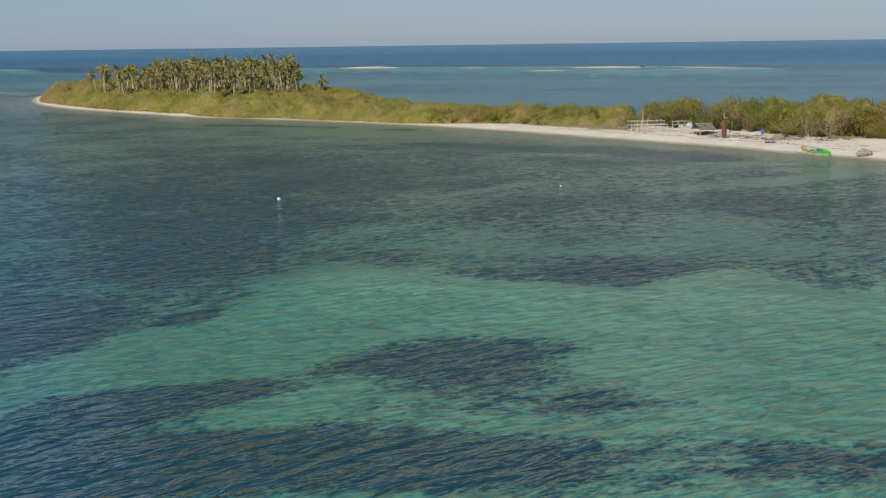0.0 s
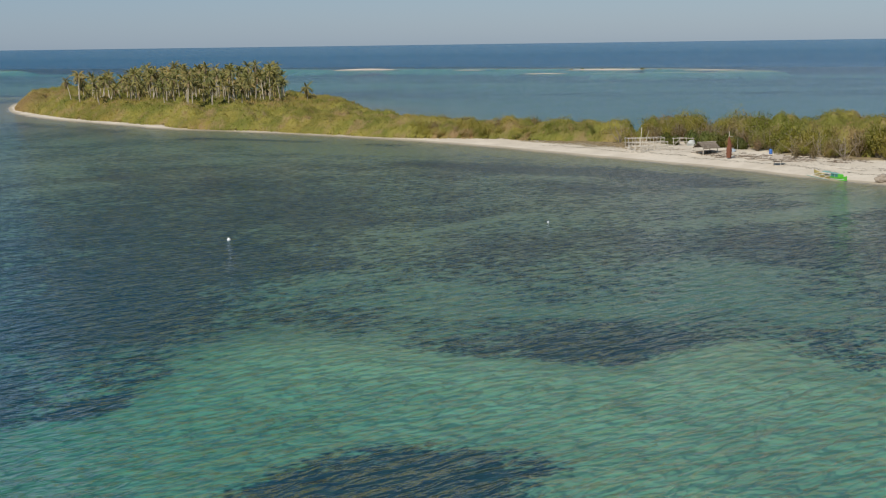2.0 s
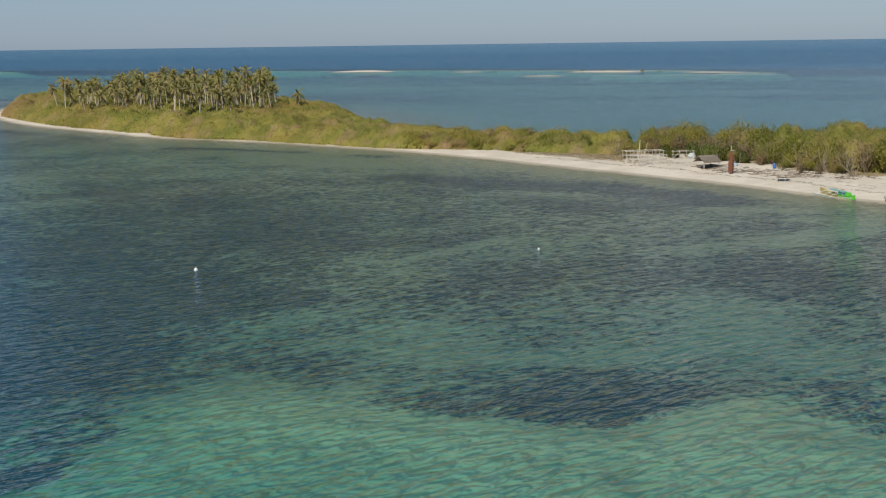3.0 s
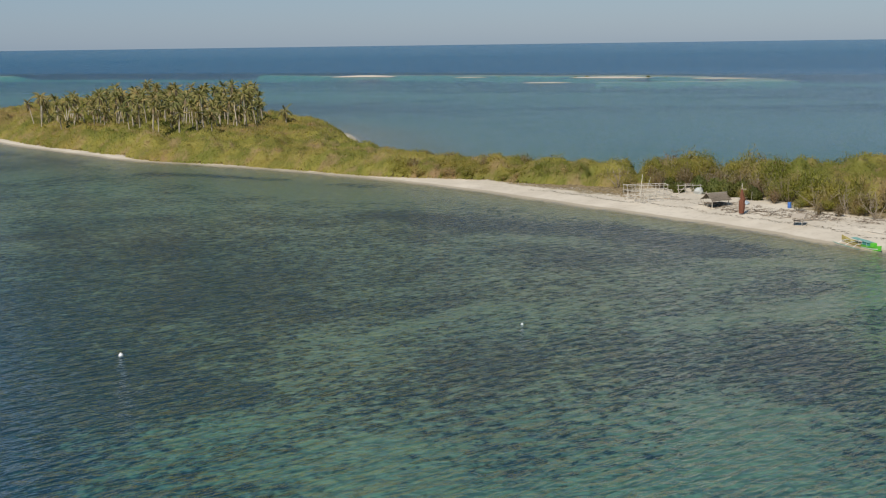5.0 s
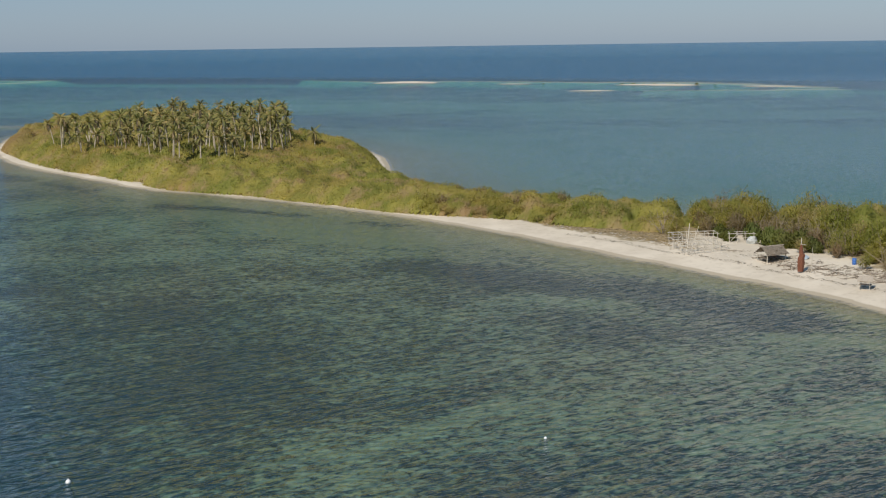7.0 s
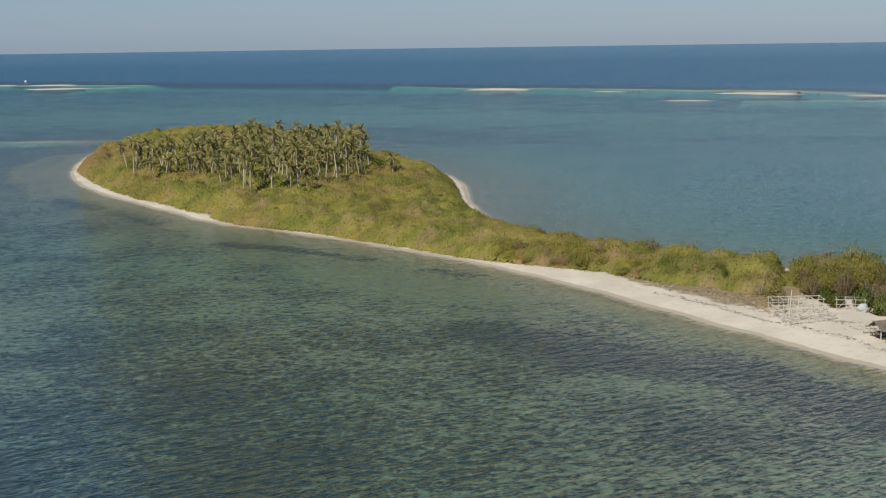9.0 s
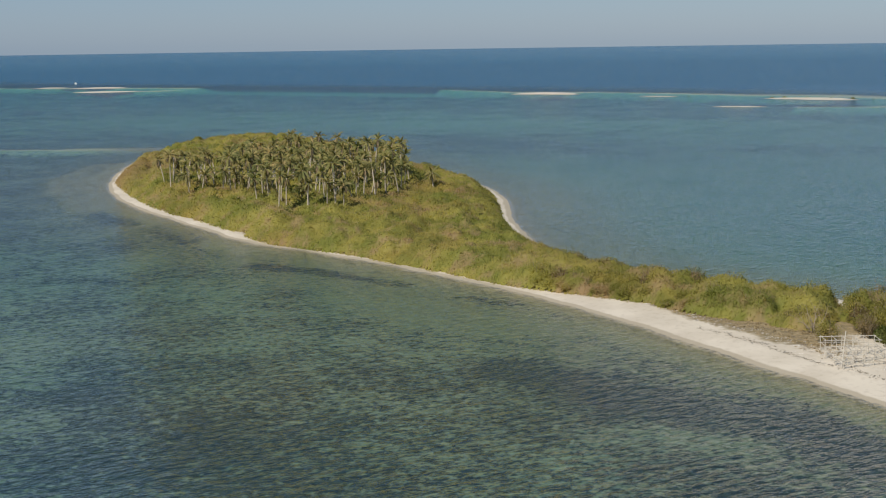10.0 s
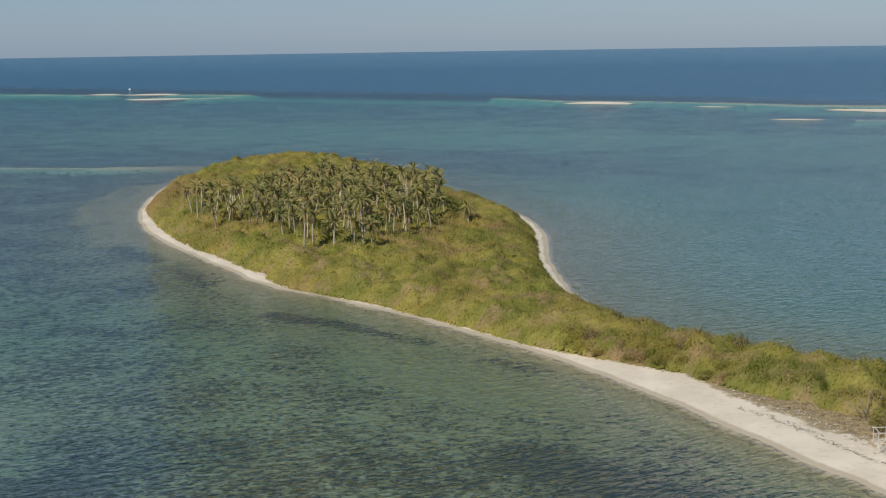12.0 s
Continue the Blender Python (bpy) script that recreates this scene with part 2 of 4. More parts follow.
# the sea floor: a broad flat of bare sand, and a pale shallow below the beach
SAND_FLAT = rounded([(-37, 50), (-37, 58), (-34, 67), (-31, 73.5), (-27, 78), (-24, 81.5), (-21, 85), (-19.5, 89), (-21, 94), (-17, 99.5),
                     (-13, 96.5), (-8.7, 92.5), (-3.4, 88.5), (1, 86.6), (6, 85.5), (11, 84), (14.6, 84.5), (16.6, 88), (21.5, 91.5),
                     (23.5, 86.5), (27, 81.5), (32, 80), (42, 79), (50, 60), (46, 30), (20, 24), (0, 26), (-20, 34)])
SHALLOW = rounded([(-42, 280), (-29, 259), (-16, 252), (-4, 247.6), (3, 253), (-5.5, 263), (-19, 271.5), (-33, 281)])
# beds: centre, half sizes, amount (minus: bare sand, plus: weed)
BEDS = [(-2.7, 64.5, 9, 6.5, 1.3), (-3, 53, 12, 6, 1.0), (-22, 55, 8, 4.4, 1.4), (-26, 45.5, 13, 5, 1.5), (-11, 42, 12, 5, 1.3),
        (6, 40, 14, 5.5, 0.95), (26, 41, 14, 6, 0.7), (-24.5, 80.5, 2.6, 2.2, 1.1), (7, 50.5, 4, 2.4, 0.6), (17, 50, 7, 3, 0.4), (26, 63, 5, 3, 0.6),
        (-38, 72, 8, 16, 0.5), (-14, 53, 5, 2.6, -0.5), (9, 90.5, 11, 3.4, 0.35), (27, 87, 5, 4, 0.3), (-27, 128, 15, 13, 0.42), (-30, 108, 9, 9, 0.35),
        (-34, 165, 24, 38, 0.28), (-12, 118, 6, 2.6, -0.34), (-3, 111, 8, 5, -0.30), (1.5, 104, 6, 3.6, -0.34), (12.5, 103, 6, 2.8, -0.36),
        (25, 114, 5.5, 9, -0.26), (30, 101, 5, 4, -0.2), (18, 152, 14, 6, -0.14), (24, 183, 9, 7, 0.2), (33, 128, 12, 9, 0.25), (60, 420, 150, 150, -0.75), (0, 740, 150, 60, -0.35),
        (-200, 800, 160, 120, -0.25), (110, 650, 120, 40, -0.5)]
# streaks: from, to, half width, amount
STREAKS = [(-3.6, 143.8, 4, 153, 1.6, -0.40), (4, 153, 9, 158, 1.8, -0.32), (26, 147, 39, 151, 3.2, -0.34), (39, 151, 54, 165, 3.6, -0.55),
           (37, 184, 52, 178, 1.8, -0.55), (48, 172, 62, 168, 3.0, -0.5), (44, 175, 50, 174, 2.2, 0.35), (-6, 231, 12, 217, 6, 0.5),
           (12, 217, 28, 209, 6.5, 0.55), (28, 209, 41, 190, 5, 0.5), (-54, 212, -34, 197, 7, 0.2), (-63, 303, -49, 297.5, 2.4, 0.65),
           (-49, 297.5, -30, 285.5, 2.0, 0.7), (-18, 276, -9, 269.5, 1.7, 0.65), (-9, 269.5, -1, 261.5, 1.5, 0.55), (-99, 351, -85, 332, 5, 0.7),
           (-128, 376, -110, 357, 4, 0.4), (-23, 130, -17, 134, 2, -0.3), (-28, 51, -18, 58, 3.5, 0.6), (-17, 59, -9, 62, 3.0, 0.7)]
# shoals that come up towards the surface: from, to, half width, how far
SHOALS = [(-178, 500, -169, 450, 8, 0.55), (-169, 450, -152, 414, 8, 0.6), (-152, 414, -128, 376, 6, 0.5), (-170, 564, -220, 560, 9, 0.95), (-220, 560, -330, 556, 6, 0.9),
          (-165, 1190, -95, 1122, 8, 1.0), (-95, 1122, -35, 1112, 13, 1.0), (-35, 1112, 20, 1082, 11, 1.0), (20, 1082, 85, 1036, 15, 1.0), (85, 1036, 140, 1018, 20, 1.0),
          (140, 1018, 178, 968, 20, 1.0), (178, 968, 214, 880, 16, 1.0), (104, 861, 150, 856, 8, 1.0), (150, 856, 215, 846, 12, 1.0), (-900, 1365, -740, 1350, 14, 1.0),
          (-740, 1350, -606, 1325, 14, 1.0), (-606, 1325, -440, 1302, 17, 1.0), (-500, 1205, -440, 1225, 16, 1.0)]


def beds(x, y, rows):
    total = np.zeros(x.shape)
    for cx, cy, rx, ry, amount in rows:
        r = ((x - cx) / rx) ** 2 + ((y - cy) / ry) ** 2
        total += amount * np.exp(-np.minimum(r * r, 50) * 0.7)
    return total


def off_line(x, y, a, b):
    ax, ay, dx, dy = a[0], a[1], b[0] - a[0], b[1] - a[1]
    t = np.clip(((x - ax) * dx + (y - ay) * dy) / (dx * dx + dy * dy), 0, 1)
    return np.hypot(x - ax - t * dx, y - ay - t * dy)


def streaks(x, y, rows, near=0.3, end=1.5):
    """Soft bands along lines: the strongest pale and the strongest dark one at each place."""
    low, high = np.zeros(x.shape), np.zeros(x.shape)
    for x0, y0, x1, y1, wide, amount in rows:
        v = amount * (1 - soft_step(off_line(x, y, (x0, y0), (x1, y1)), near * wide, end * wide))
        low, high = np.minimum(low, v), np.maximum(high, v)
    return low + high


def shoal(x, y):
    return streaks(x, y, SHOALS, 0.75, 1.2)


def ground_height(x, y):
    d = inside_by(COAST_R, x, y) + 0.5 * lumps(x, y, 7, 3) + 2.0 * soft_step(x, -40, 0) * soft_step(-y, -300, -270)
    up = 0.1 * np.minimum(np.maximum(d, 0), 7) + 0.5 * soft_step(d, 6, 15) + 0.6 * soft_step(d, 12, 40) + 0.10 * lumps(x, y, 5, 5) * soft_step(d, 2, 6)
    o = np.maximum(-d, 0)
    down = 0.14 * np.minimum(o, 6) + 0.7 * soft_step(o, 4, 40) + 0.5 * soft_step(o, 30, 120) + 0.25 * lumps(x, y, 30, 8) * soft_step(o, 20, 60)
    down += 1.1 * soft_step(o, 10, 75) * soft_step(y + 0.9 * x, 290, 360) + 2.0 * soft_step(o, 120, 500) + 1.2 * soft_step(-x, 5, 25) * soft_step(-y, -52, -38) + 1.3 * soft_step(-x, 5, 35) * soft_step(-y, -190, -120) * soft_step(y, 55, 100)
    down += 28 * soft_step(y + 0.45 * np.minimum(x, 0) + 0.75 * np.maximum(x, 0), 1150, 1290) + 1.5 * soft_step(-y, -95, -70)
    flat = soft_step(inside_by(SAND_FLAT, x, y), -3, 6)
    down -= 0.75 * soft_step(o, 12, 40) * soft_step(y, 96, 130) * soft_step(-y, -300, -230) * soft_step(-(y + 0.9 * x), -300, -240)
    down -= flat * (0.5 + 0.8 * soft_step(x, -25, 15))
    down -= shoal(x, y) * np.maximum(down - 0.15, 0)
    return np.where(d > 0, up, -down)


def axis(low, high, step, end, grow, grow_back):
    mid = list(np.arange(low, high + step, step))
    s, out, v = step, [], high + step
    while v < end:
        s *= grow
        v += s
        out.append(v)
    s, back, v = step, [], low
    while v > -end:
        s *= grow_back
        v -= s
        back.append(v)
    return np.array(back[::-1] + mid + out)


SEA_RADIUS = 4850.0


def sheet(step, grow):
    xs, ys = axis(-185, 115, step, SEA_RADIUS, grow, grow), axis(15, 600, step, SEA_RADIUS, 1.015, 1.15)
    x, y = np.meshgrid(xs, ys)
    wide = np.maximum(np.abs(x), np.abs(y))
    s = soft_step(wide, 1500, SEA_RADIUS)
    k = (wide / np.maximum(np.hypot(x, y), 1e-6)) ** s * np.minimum(1, SEA_RADIUS / np.maximum(wide, 1))
    x, y = x * k, y * k
    rows, cols = x.shape
    i = np.arange(rows * cols).reshape(rows, cols)
    faces = np.stack([i[:-1, :-1], i[:-1, 1:], i[1:, 1:], i[1:, :-1]], -1).reshape(-1, 4)
    return x.ravel(), y.ravel(), faces


def float_attribute(me, name, values):
    me.attributes.new(name, "FLOAT", "POINT").data.foreach_set("value", np.asarray(values, dtype=np.float32))


# ---- ground and sea ----
gx, gy, gf = sheet(2.1, 1.035)
gz = ground_height(gx, gy)
me = mesh_from("ground", np.stack([gx, gy, gz], -1), gf, GROUND, True)
green = inside_by(GREEN_R, gx, gy)
dry = soft_step(gx, 10, 22) * soft_step(-gx, -37, -30)
camp = 6.0 * np.exp(-((gx - 37.5) / 5.0) ** 2 - ((gy - 237.5) / 5.5) ** 2) + 4.0 * np.exp(-((gx - 48) / 5.0) ** 2 - ((gy - 232.5) / 4.5) ** 2)
camp += 2.6 * np.exp(-((gx - 55) / 3.0) ** 2 - ((gy - 214) / 4.0) ** 2)
float_attribute(me, "litter", 0.5 + (green + 3.6 * dry + camp) / 4.0)
coast = -inside_by(COAST_R, gx, gy)
weed = 0.60 + 0.10 * soft_step(gy, 300, 420) - 0.08 * soft_step(gy, 620, 800) - 0.9 * soft_step(gy + 0.45 * np.minimum(gx, 0) + 0.75 * np.maximum(gx, 0), 1060, 1130) + 0.10 * lumps(gx, gy, 25, 11)
weed += beds(gx, gy, BEDS) + streaks(gx, gy, STREAKS) - 0.6 * shoal(gx, gy) - 1.0 * soft_step(inside_by(SAND_FLAT, gx, gy) + 0.8 * lumps(gx, gy, 3, 12) + 1.4 * lumps(gx, gy, 9, 13), -5.0, 6.5)
weed -= 0.5 * soft_step(inside_by(SHALLOW, gx, gy), -5, 5) + 0.7 * soft_step(coast, 9, 3)
float_attribute(me, "weed", weed)
float_attribute(me, "algae", soft_step(gy, 86, 99) * (1 - 0.7 * soft_step(gy, 600, 800)) * (1 - shoal(gx, gy)))
float_attribute(me, "mottle", 1.25 + 0.35 * soft_step(gy, 95, 130) + 0.5 * soft_step(gy + 0.9 * gx, 300, 350) * soft_step(-gy, -650, -500))
tagged(new("ground", me), "white coral sand island with scrub litter and weedy sea floor", "ground", kind="structure")

wx, wy, wf = sheet(3.6, 1.03)
far = np.hypot(wx, wy)
me = mesh_from("sea", np.stack([wx, wy, 20.0 * soft_step(far, 2600, SEA_RADIUS)], -1), wf, WATER, True)
float_attribute(me, "depth", np.maximum(-ground_height(wx, wy), 0.0))
# reflected sky tuned by place: stronger in the bay, weaker on the open sea
float_attribute(me, "glint", 0.76 + 0.7 * soft_step(wy, 255, 380))
# the last term lightens the rim, standing in for haze towards the horizon
float_attribute(me, "sheen", 0.68 + 0.20 * soft_step(wy, 240, 380) - 0.42 * soft_step(wy, 700, 1300) + 0.15 * soft_step(far, 2800, SEA_RADIUS))
tagged(new("sea", me), "clear blue-green sea with small wind ripples over weed and sand", "sea", kind="structure")


# ---- scrub ----
rng = np.random.RandomState(7)


def lobed(seed):
    """How far out a rounded, lumpy bush reaches in a direction (unit vectors)."""
    r = np.random.RandomState(seed)
    hubs = r.normal(size=(11, 3)) * np.array([1, 1, 0.6]) + np.array([0, 0, 0.5])
    hubs /= np.linalg.norm(hubs, axis=1)[:, None]
    amount = r.uniform(0.06, 0.26, 11)
    def reach(way):
        return 0.78 + (amount * np.exp(-6.0 * (1 - way @ hubs.T))).sum(1)
    return reach


def leaf_cloud(n, seed, blade=0.42, width=0.07, low_leaves=0.2, floor=0.03):
    """Leaf blades over a lumpy bush of radius 1 and height 1: centres, and blade ways and half widths in metres."""
    r = np.random.RandomState(seed)
    way = r.normal(size=(n, 3))
    way[:, 2] = np.abs(way[:, 2]) * 1.1 + r.uniform(-0.3, 0.1, n)
    way /= np.linalg.norm(way, axis=1)[:, None]
    out = lobed(seed)(way) * np.where(r.uniform(size=n) < low_leaves, r.uniform(0.6, 0.9, n), r.uniform(0.78, 1.08, n))
    centre = way * out[:, None] * np.array([1, 1, 0.8]) + np.array([0, 0, 0.12])
    wisp = r.uniform(size=n) < 0.25
    centre[wisp, 2] += r.uniform(0.02, 0.11, wisp.sum())
    centre[:, 2] = np.clip(centre[:, 2], floor, 1.25)
    lie = np.cross(way, r.normal(size=(n, 3)))
    lie /= np.linalg.norm(lie, axis=1)[:, None]
    grow = 0.75 * lie + 0.4 * way + np.array([0, 0, 0.45])
    grow[wisp] = 0.3 * lie[wisp] + 0.5 * way[wisp] + np.array([0, 0, 1.0])
    grow /= np.linalg.norm(grow, axis=1)[:, None]
    side = np.cross(grow, way + 0.22 * r.normal(size=(n, 3)))
    side /= np.linalg.norm(side, axis=1)[:, None]
    length = blade * r.uniform(0.6, 1.5, n)
    wide = width * r.uniform(0.7, 1.4, n)
    length, wide = np.where(wisp, length * 1.25, length), np.where(wisp, wide * 0.5, wide)
    return centre, grow * length[:, None], side * wide[:, None]


def leaf_core(seed, segments, rings):
    """The closed leafy mass within a bush: quads of a lumpy dome, radius 1 and height 1, and the way each corner faces."""
    reach = lobed(seed)
    up = np.linspace(-0.25, 1.45, rings + 1)[:, None]
    a = np.linspace(0, 2 * math.pi, segments + 1)[None, :]
    way = np.stack([np.cos(up) * np.cos(a), np.cos(up) * np.sin(a), np.sin(up) + 0 * a], -1)
    flat = way.reshape(-1, 3)
    r = np.random.RandomState(seed)
    p = flat * (0.72 * reach(flat))[:, None] * np.array([1, 1, 0.8]) + np.array([0, 0, 0.12])
    p = p.reshape(way.shape)
    p[:, :-1] += r.normal(size=p[:, :-1].shape) * 0.055
    p[:, -1] = p[:, 0]
    def corners(v):
        return np.stack([v[:-1, :-1], v[:-1, 1:], v[1:, 1:], v[1:, :-1]], 2).reshape(-1, 3)
    return corners(p), corners(way)


def core_quads(core, scale, place, turn):
    c, s = math.cos(turn), math.sin(turn)
    rot = np.array([[c, -s, 0], [s, c, 0], [0, 0, 1]])
    face = core[1] @ rot.T + np.array([0, 0, 0.25])
    return (core[0] * np.asarray(scale)) @ rot.T + np.asarray(place), face / np.linalg.norm(face, axis=1)[:, None]


def blades(centre, grow, side, scale, place, turn):
    """The quads of a leaf cloud scaled by (radius, radius, height), turned and set down at place, and the way each faces."""
    c, s = math.cos(turn), math.sin(turn)
    rot = np.array([[c, -s, 0], [s, c, 0], [0, 0, 1]])
    mid = (centre * np.asarray(scale)) @ rot.T + np.asarray(place)
    g, w = grow @ rot.T, side @ rot.T
    out = ((centre - np.array([0, 0, 0.3])) * np.array([1, 1, 1.3])) @ rot.T + np.array([0, 0, 0.25])
    out /= np.linalg.norm(out, axis=1)[:, None]
    flat = np.cross(g, w)
    flat /= np.linalg.norm(flat, axis=1)[:, None]
    turned = np.where(flat[:, 2] < 0, -1.0, 1.0)[:, None]
    w, flat = w * turned, flat * turned
    face = 1.0 * out + 0.12 * flat
    face /= np.linalg.norm(face, axis=1)[:, None]
    return np.stack([mid - 0.5 * g, mid - w, mid + 0.5 * g, mid + w], 1).reshape(-1, 3), np.repeat(face, 4, 0)


def leaf_mesh(name, verts, faces_way, material):
    """A mesh of leaf quads, shaded as the rounded mass that they make up."""
    me = mesh_from(name, verts, quads(len(verts) // 4), material, True)
    me.normals_split_custom_set_from_vertices(faces_way.astype(np.float32))
    return me


def quads(n):
    return np.arange(n * 4).reshape(n, 4)


def scatter(poly, spacing, seed, keep=None):
    """Uneven points inside an outline, no two nearer than about the spacing."""
    p = np.asarray(poly)
    r = np.random.RandomState(seed)
    xs, ys = np.arange(p[:, 0].min(), p[:, 0].max(), spacing), np.arange(p[:, 1].min(), p[:, 1].max(), spacing * 0.87)
    x, y = np.meshgrid(xs, ys)
    x = x + (np.arange(len(ys)) % 2)[:, None] * spacing / 2
    x, y = (x + r.uniform(-0.42, 0.42, x.shape) * spacing).ravel(), (y + r.uniform(-0.42, 0.42, y.shape) * spacing).ravel()
    ok = inside_by(p, x, y) > 0
    return x[ok], y[ok]


def scrub_height(x, y, edge):
    """Wind-shorn scrub: low along the shore, higher inside, tallest on the landward spit."""
    tall = 3.4 + 1.2 * soft_step(x, 20, 60) + 0.8 * soft_step(-x, 20, 90) + -0.3 * soft_step(y, 440, 530)
    return (1.5 + (tall - 1.5) * soft_step(edge, -1, 6)) * (1 + 0.22 * lumps(x, y, 6, 21) + 0.12 * lumps(x, y, 17, 22))


def stem_lines(seed, n):
    """Foot, knee and tip of stems that fan out of one root, for a bush of radius 1 and height 1."""
    r = np.random.RandomState(seed)
    a, lean, bend = r.uniform(0, 6.28, n), np.sqrt(r.uniform(0.02, 1.0, n)), r.uniform(-0.4, 0.4, n)
    rise = (1.04 - 0.42 * lean ** 2) * r.uniform(0.78, 1.12, n)
    foot = np.stack([0.12 * np.cos(a), 0.12 * np.sin(a), np.full(n, -0.05)], -1)
    knee = np.stack([0.62 * lean * np.cos(a), 0.62 * lean * np.sin(a), rise * r.uniform(0.4, 0.55, n)], -1)
    tip = np.stack([lean * np.cos(a + bend), lean * np.sin(a + bend), rise], -1)
    return foot, knee, tip


def stems(seed, height, radius, n=9):
    bm = bmesh.new()
    size = Vector((radius, radius, height))
    for foot, knee, tip in zip(*stem_lines(seed, n)):
        foot, knee, tip = Vector(foot) * size, Vector(knee) * size, Vector(tip) * size
        bar(bm, foot, knee, 0.045, 0.03, 4)
        bar(bm, knee, tip, 0.03, 0.01, 4)
    return bm


def spray(n, seed, blade, width, bare, branches=34):
    """Fine leaves in sprays along the stems of a bush of radius 1 and height 1, none on the lowest, bare part."""
    r = np.random.RandomState(seed + 1)
    foot, knee, tip = stem_lines(seed, branches)
    k = r.randint(branches, size=n)
    t = bare + (1.04 - bare) * r.uniform(0, 1, n) ** 0.75
    u = t[:, None]
    centre = (1 - u) ** 2 * foot[k] + 2 * u * (1 - u) * knee[k] + u ** 2 * tip[k]
    centre += r.normal(size=(n, 3)) * (0.05 + 0.10 * u) * np.array([1.3, 1.3, 0.8])
    centre[:, 2] = np.clip(centre[:, 2], 0.04, 1.25)
    grow = (tip - knee)[k] * np.array([0.6, 0.6, 1.0]) + 0.45 * r.normal(size=(n, 3))
    grow /= np.linalg.norm(grow, axis=1)[:, None]
    side = np.cross(grow, np.array([0, 0, 1.0]) + 0.45 * r.normal(size=(n, 3)))
    side /= np.linalg.norm(side, axis=1)[:, None]
    thin = np.where(t > 0.93, 0.5, 1.0) * r.uniform(0.7, 1.3, n)
    return centre, grow * (blade * r.uniform(0.6, 1.5, n))[:, None], side * (width * thin)[:, None]


def shrub(seed, radius, height, leaves, material, blade, label, bare=0.2, twigs=10, leafy_core=False):
    root = empty("shrub")
    part("stem", stems(seed, height, radius, twigs), TWIG, root, "thin grey-brown stems")
    if leafy_core:
        v, n = blades(*leaf_cloud(leaves, seed, blade, 0.09), (radius, radius, height), (0, 0, 0), 0)
        cv, cn = core_quads(leaf_core(seed, 12, 6), (radius, radius, height), (0, 0, 0), 0)
        v, n = np.concatenate([v, cv]), np.concatenate([n, cn])
    else:
        v, n = blades(*spray(leaves, seed, blade, 0.065, bare), (radius, radius, height), (0, 0, 0), 0)
    new("foliage", leaf_mesh("foliage", v, n, material)).parent = root
    return tagged(root, label, "bush", "scrub along the beach")


sx, sy = scatter(GREEN_R, 2.5, 31)
fx, fy = scatter(GREEN_R, 3.1, 32)
sx, sy = np.concatenate([sx[sy < 335], fx[fy >= 335]]), np.concatenate([sy[sy < 335], fy[fy >= 335]])
edge = inside_by(GREEN_R, sx, sy)
keep = (off_line(sx, sy, (36, 240), (41, 284)) > 1.9) & (sx < 108)
bare = (lumps(sx, sy, 9, 41) > 0.75) & (edge < 7) & (sx > 10)
keep &= ~bare & ~((sx > 14) & (sx < 36) & (edge < 0.3 + 3.6 * soft_step(sx, 14, 30)))
sx, sy, edge = sx[keep], sy[keep], edge[keep]
sh = scrub_height(sx, sy, edge) * rng.uniform(0.82, 1.14, len(sx))
sz = ground_height(sx, sy)
near = np.argsort(np.where((sx > -8) & (sy < 300), edge + 0.05 * np.abs(sx - 35), 1e6))[:270]
single = np.zeros(len(sx), bool)
single[near] = True

OLIVE = "olive-green wind-shorn scrub bush growing on sand"
TALL = "tall yellow-green scrub bush with bare lower stems"
BROWN = "half-bare brown twiggy scrub bush"
kinds = [shrub(100 + k, 1.9, 3.5, 1700, SCRUB, 0.38, OLIVE, 0.12) for k in range(4)]
kinds += [shrub(110 + k, 2.1, 3.8, 1600, SCRUB, 0.40, TALL, 0.34, 16) for k in range(3)]
kinds += [shrub(120 + k, 1.8, 3.4, 900, DRY_SCRUB, 0.42, BROWN, 0.2, 26) for k in range(2)]
used = [0] * len(kinds)
for i in near:
    dry = rng.uniform() < 0.17
    if dry:
        k = 7 + int(rng.randint(2))
    elif sx[i] > 44:
        k = 4 + int(rng.randint(3))
    else:
        k = int(rng.randint(4))
    s = sh[i] / 3.6
    m = pose(sx[i], sy[i], sz[i], 0, 0, rng.uniform(0, 360))
    ob = kinds[k] if not used[k] else copy_thing(kinds[k], m)
    used[k] += 1
    ob.matrix_basis = m
    w = 0.55 * s + 0.45 * rng.uniform(0.8, 1.15)
    ob.scale = (w, w, s)

# bushes standing free among the camp's huts and racks
LEAFY = "dark green leafy bush between the huts of the camp"
leafy = [shrub(130 + k, 1.7, 2.6, 900, BROADLEAF, 0.4, LEAFY, 0.1, 8, True) for k in range(2)]
for n, (x, y, h) in enumerate([(42.3, 238.4, 0.7), (47.2, 233.5, 0.95), (48.9, 231.2, 1.0), (41.2, 241, 0.7), (50.6, 230.6, 1.0), (45.9, 238.5, 0.9), (52.2, 226.5, 0.8)]):
    m = pose(x, y, float(ground_height(np.array([x]), np.array([y]))[0]), 0, 0, 77 * n)
    ob = leafy[n] if n < 2 else copy_thing(leafy[n % 2], m)
    ob.matrix_basis = m
    ob.scale = (h, h, h)
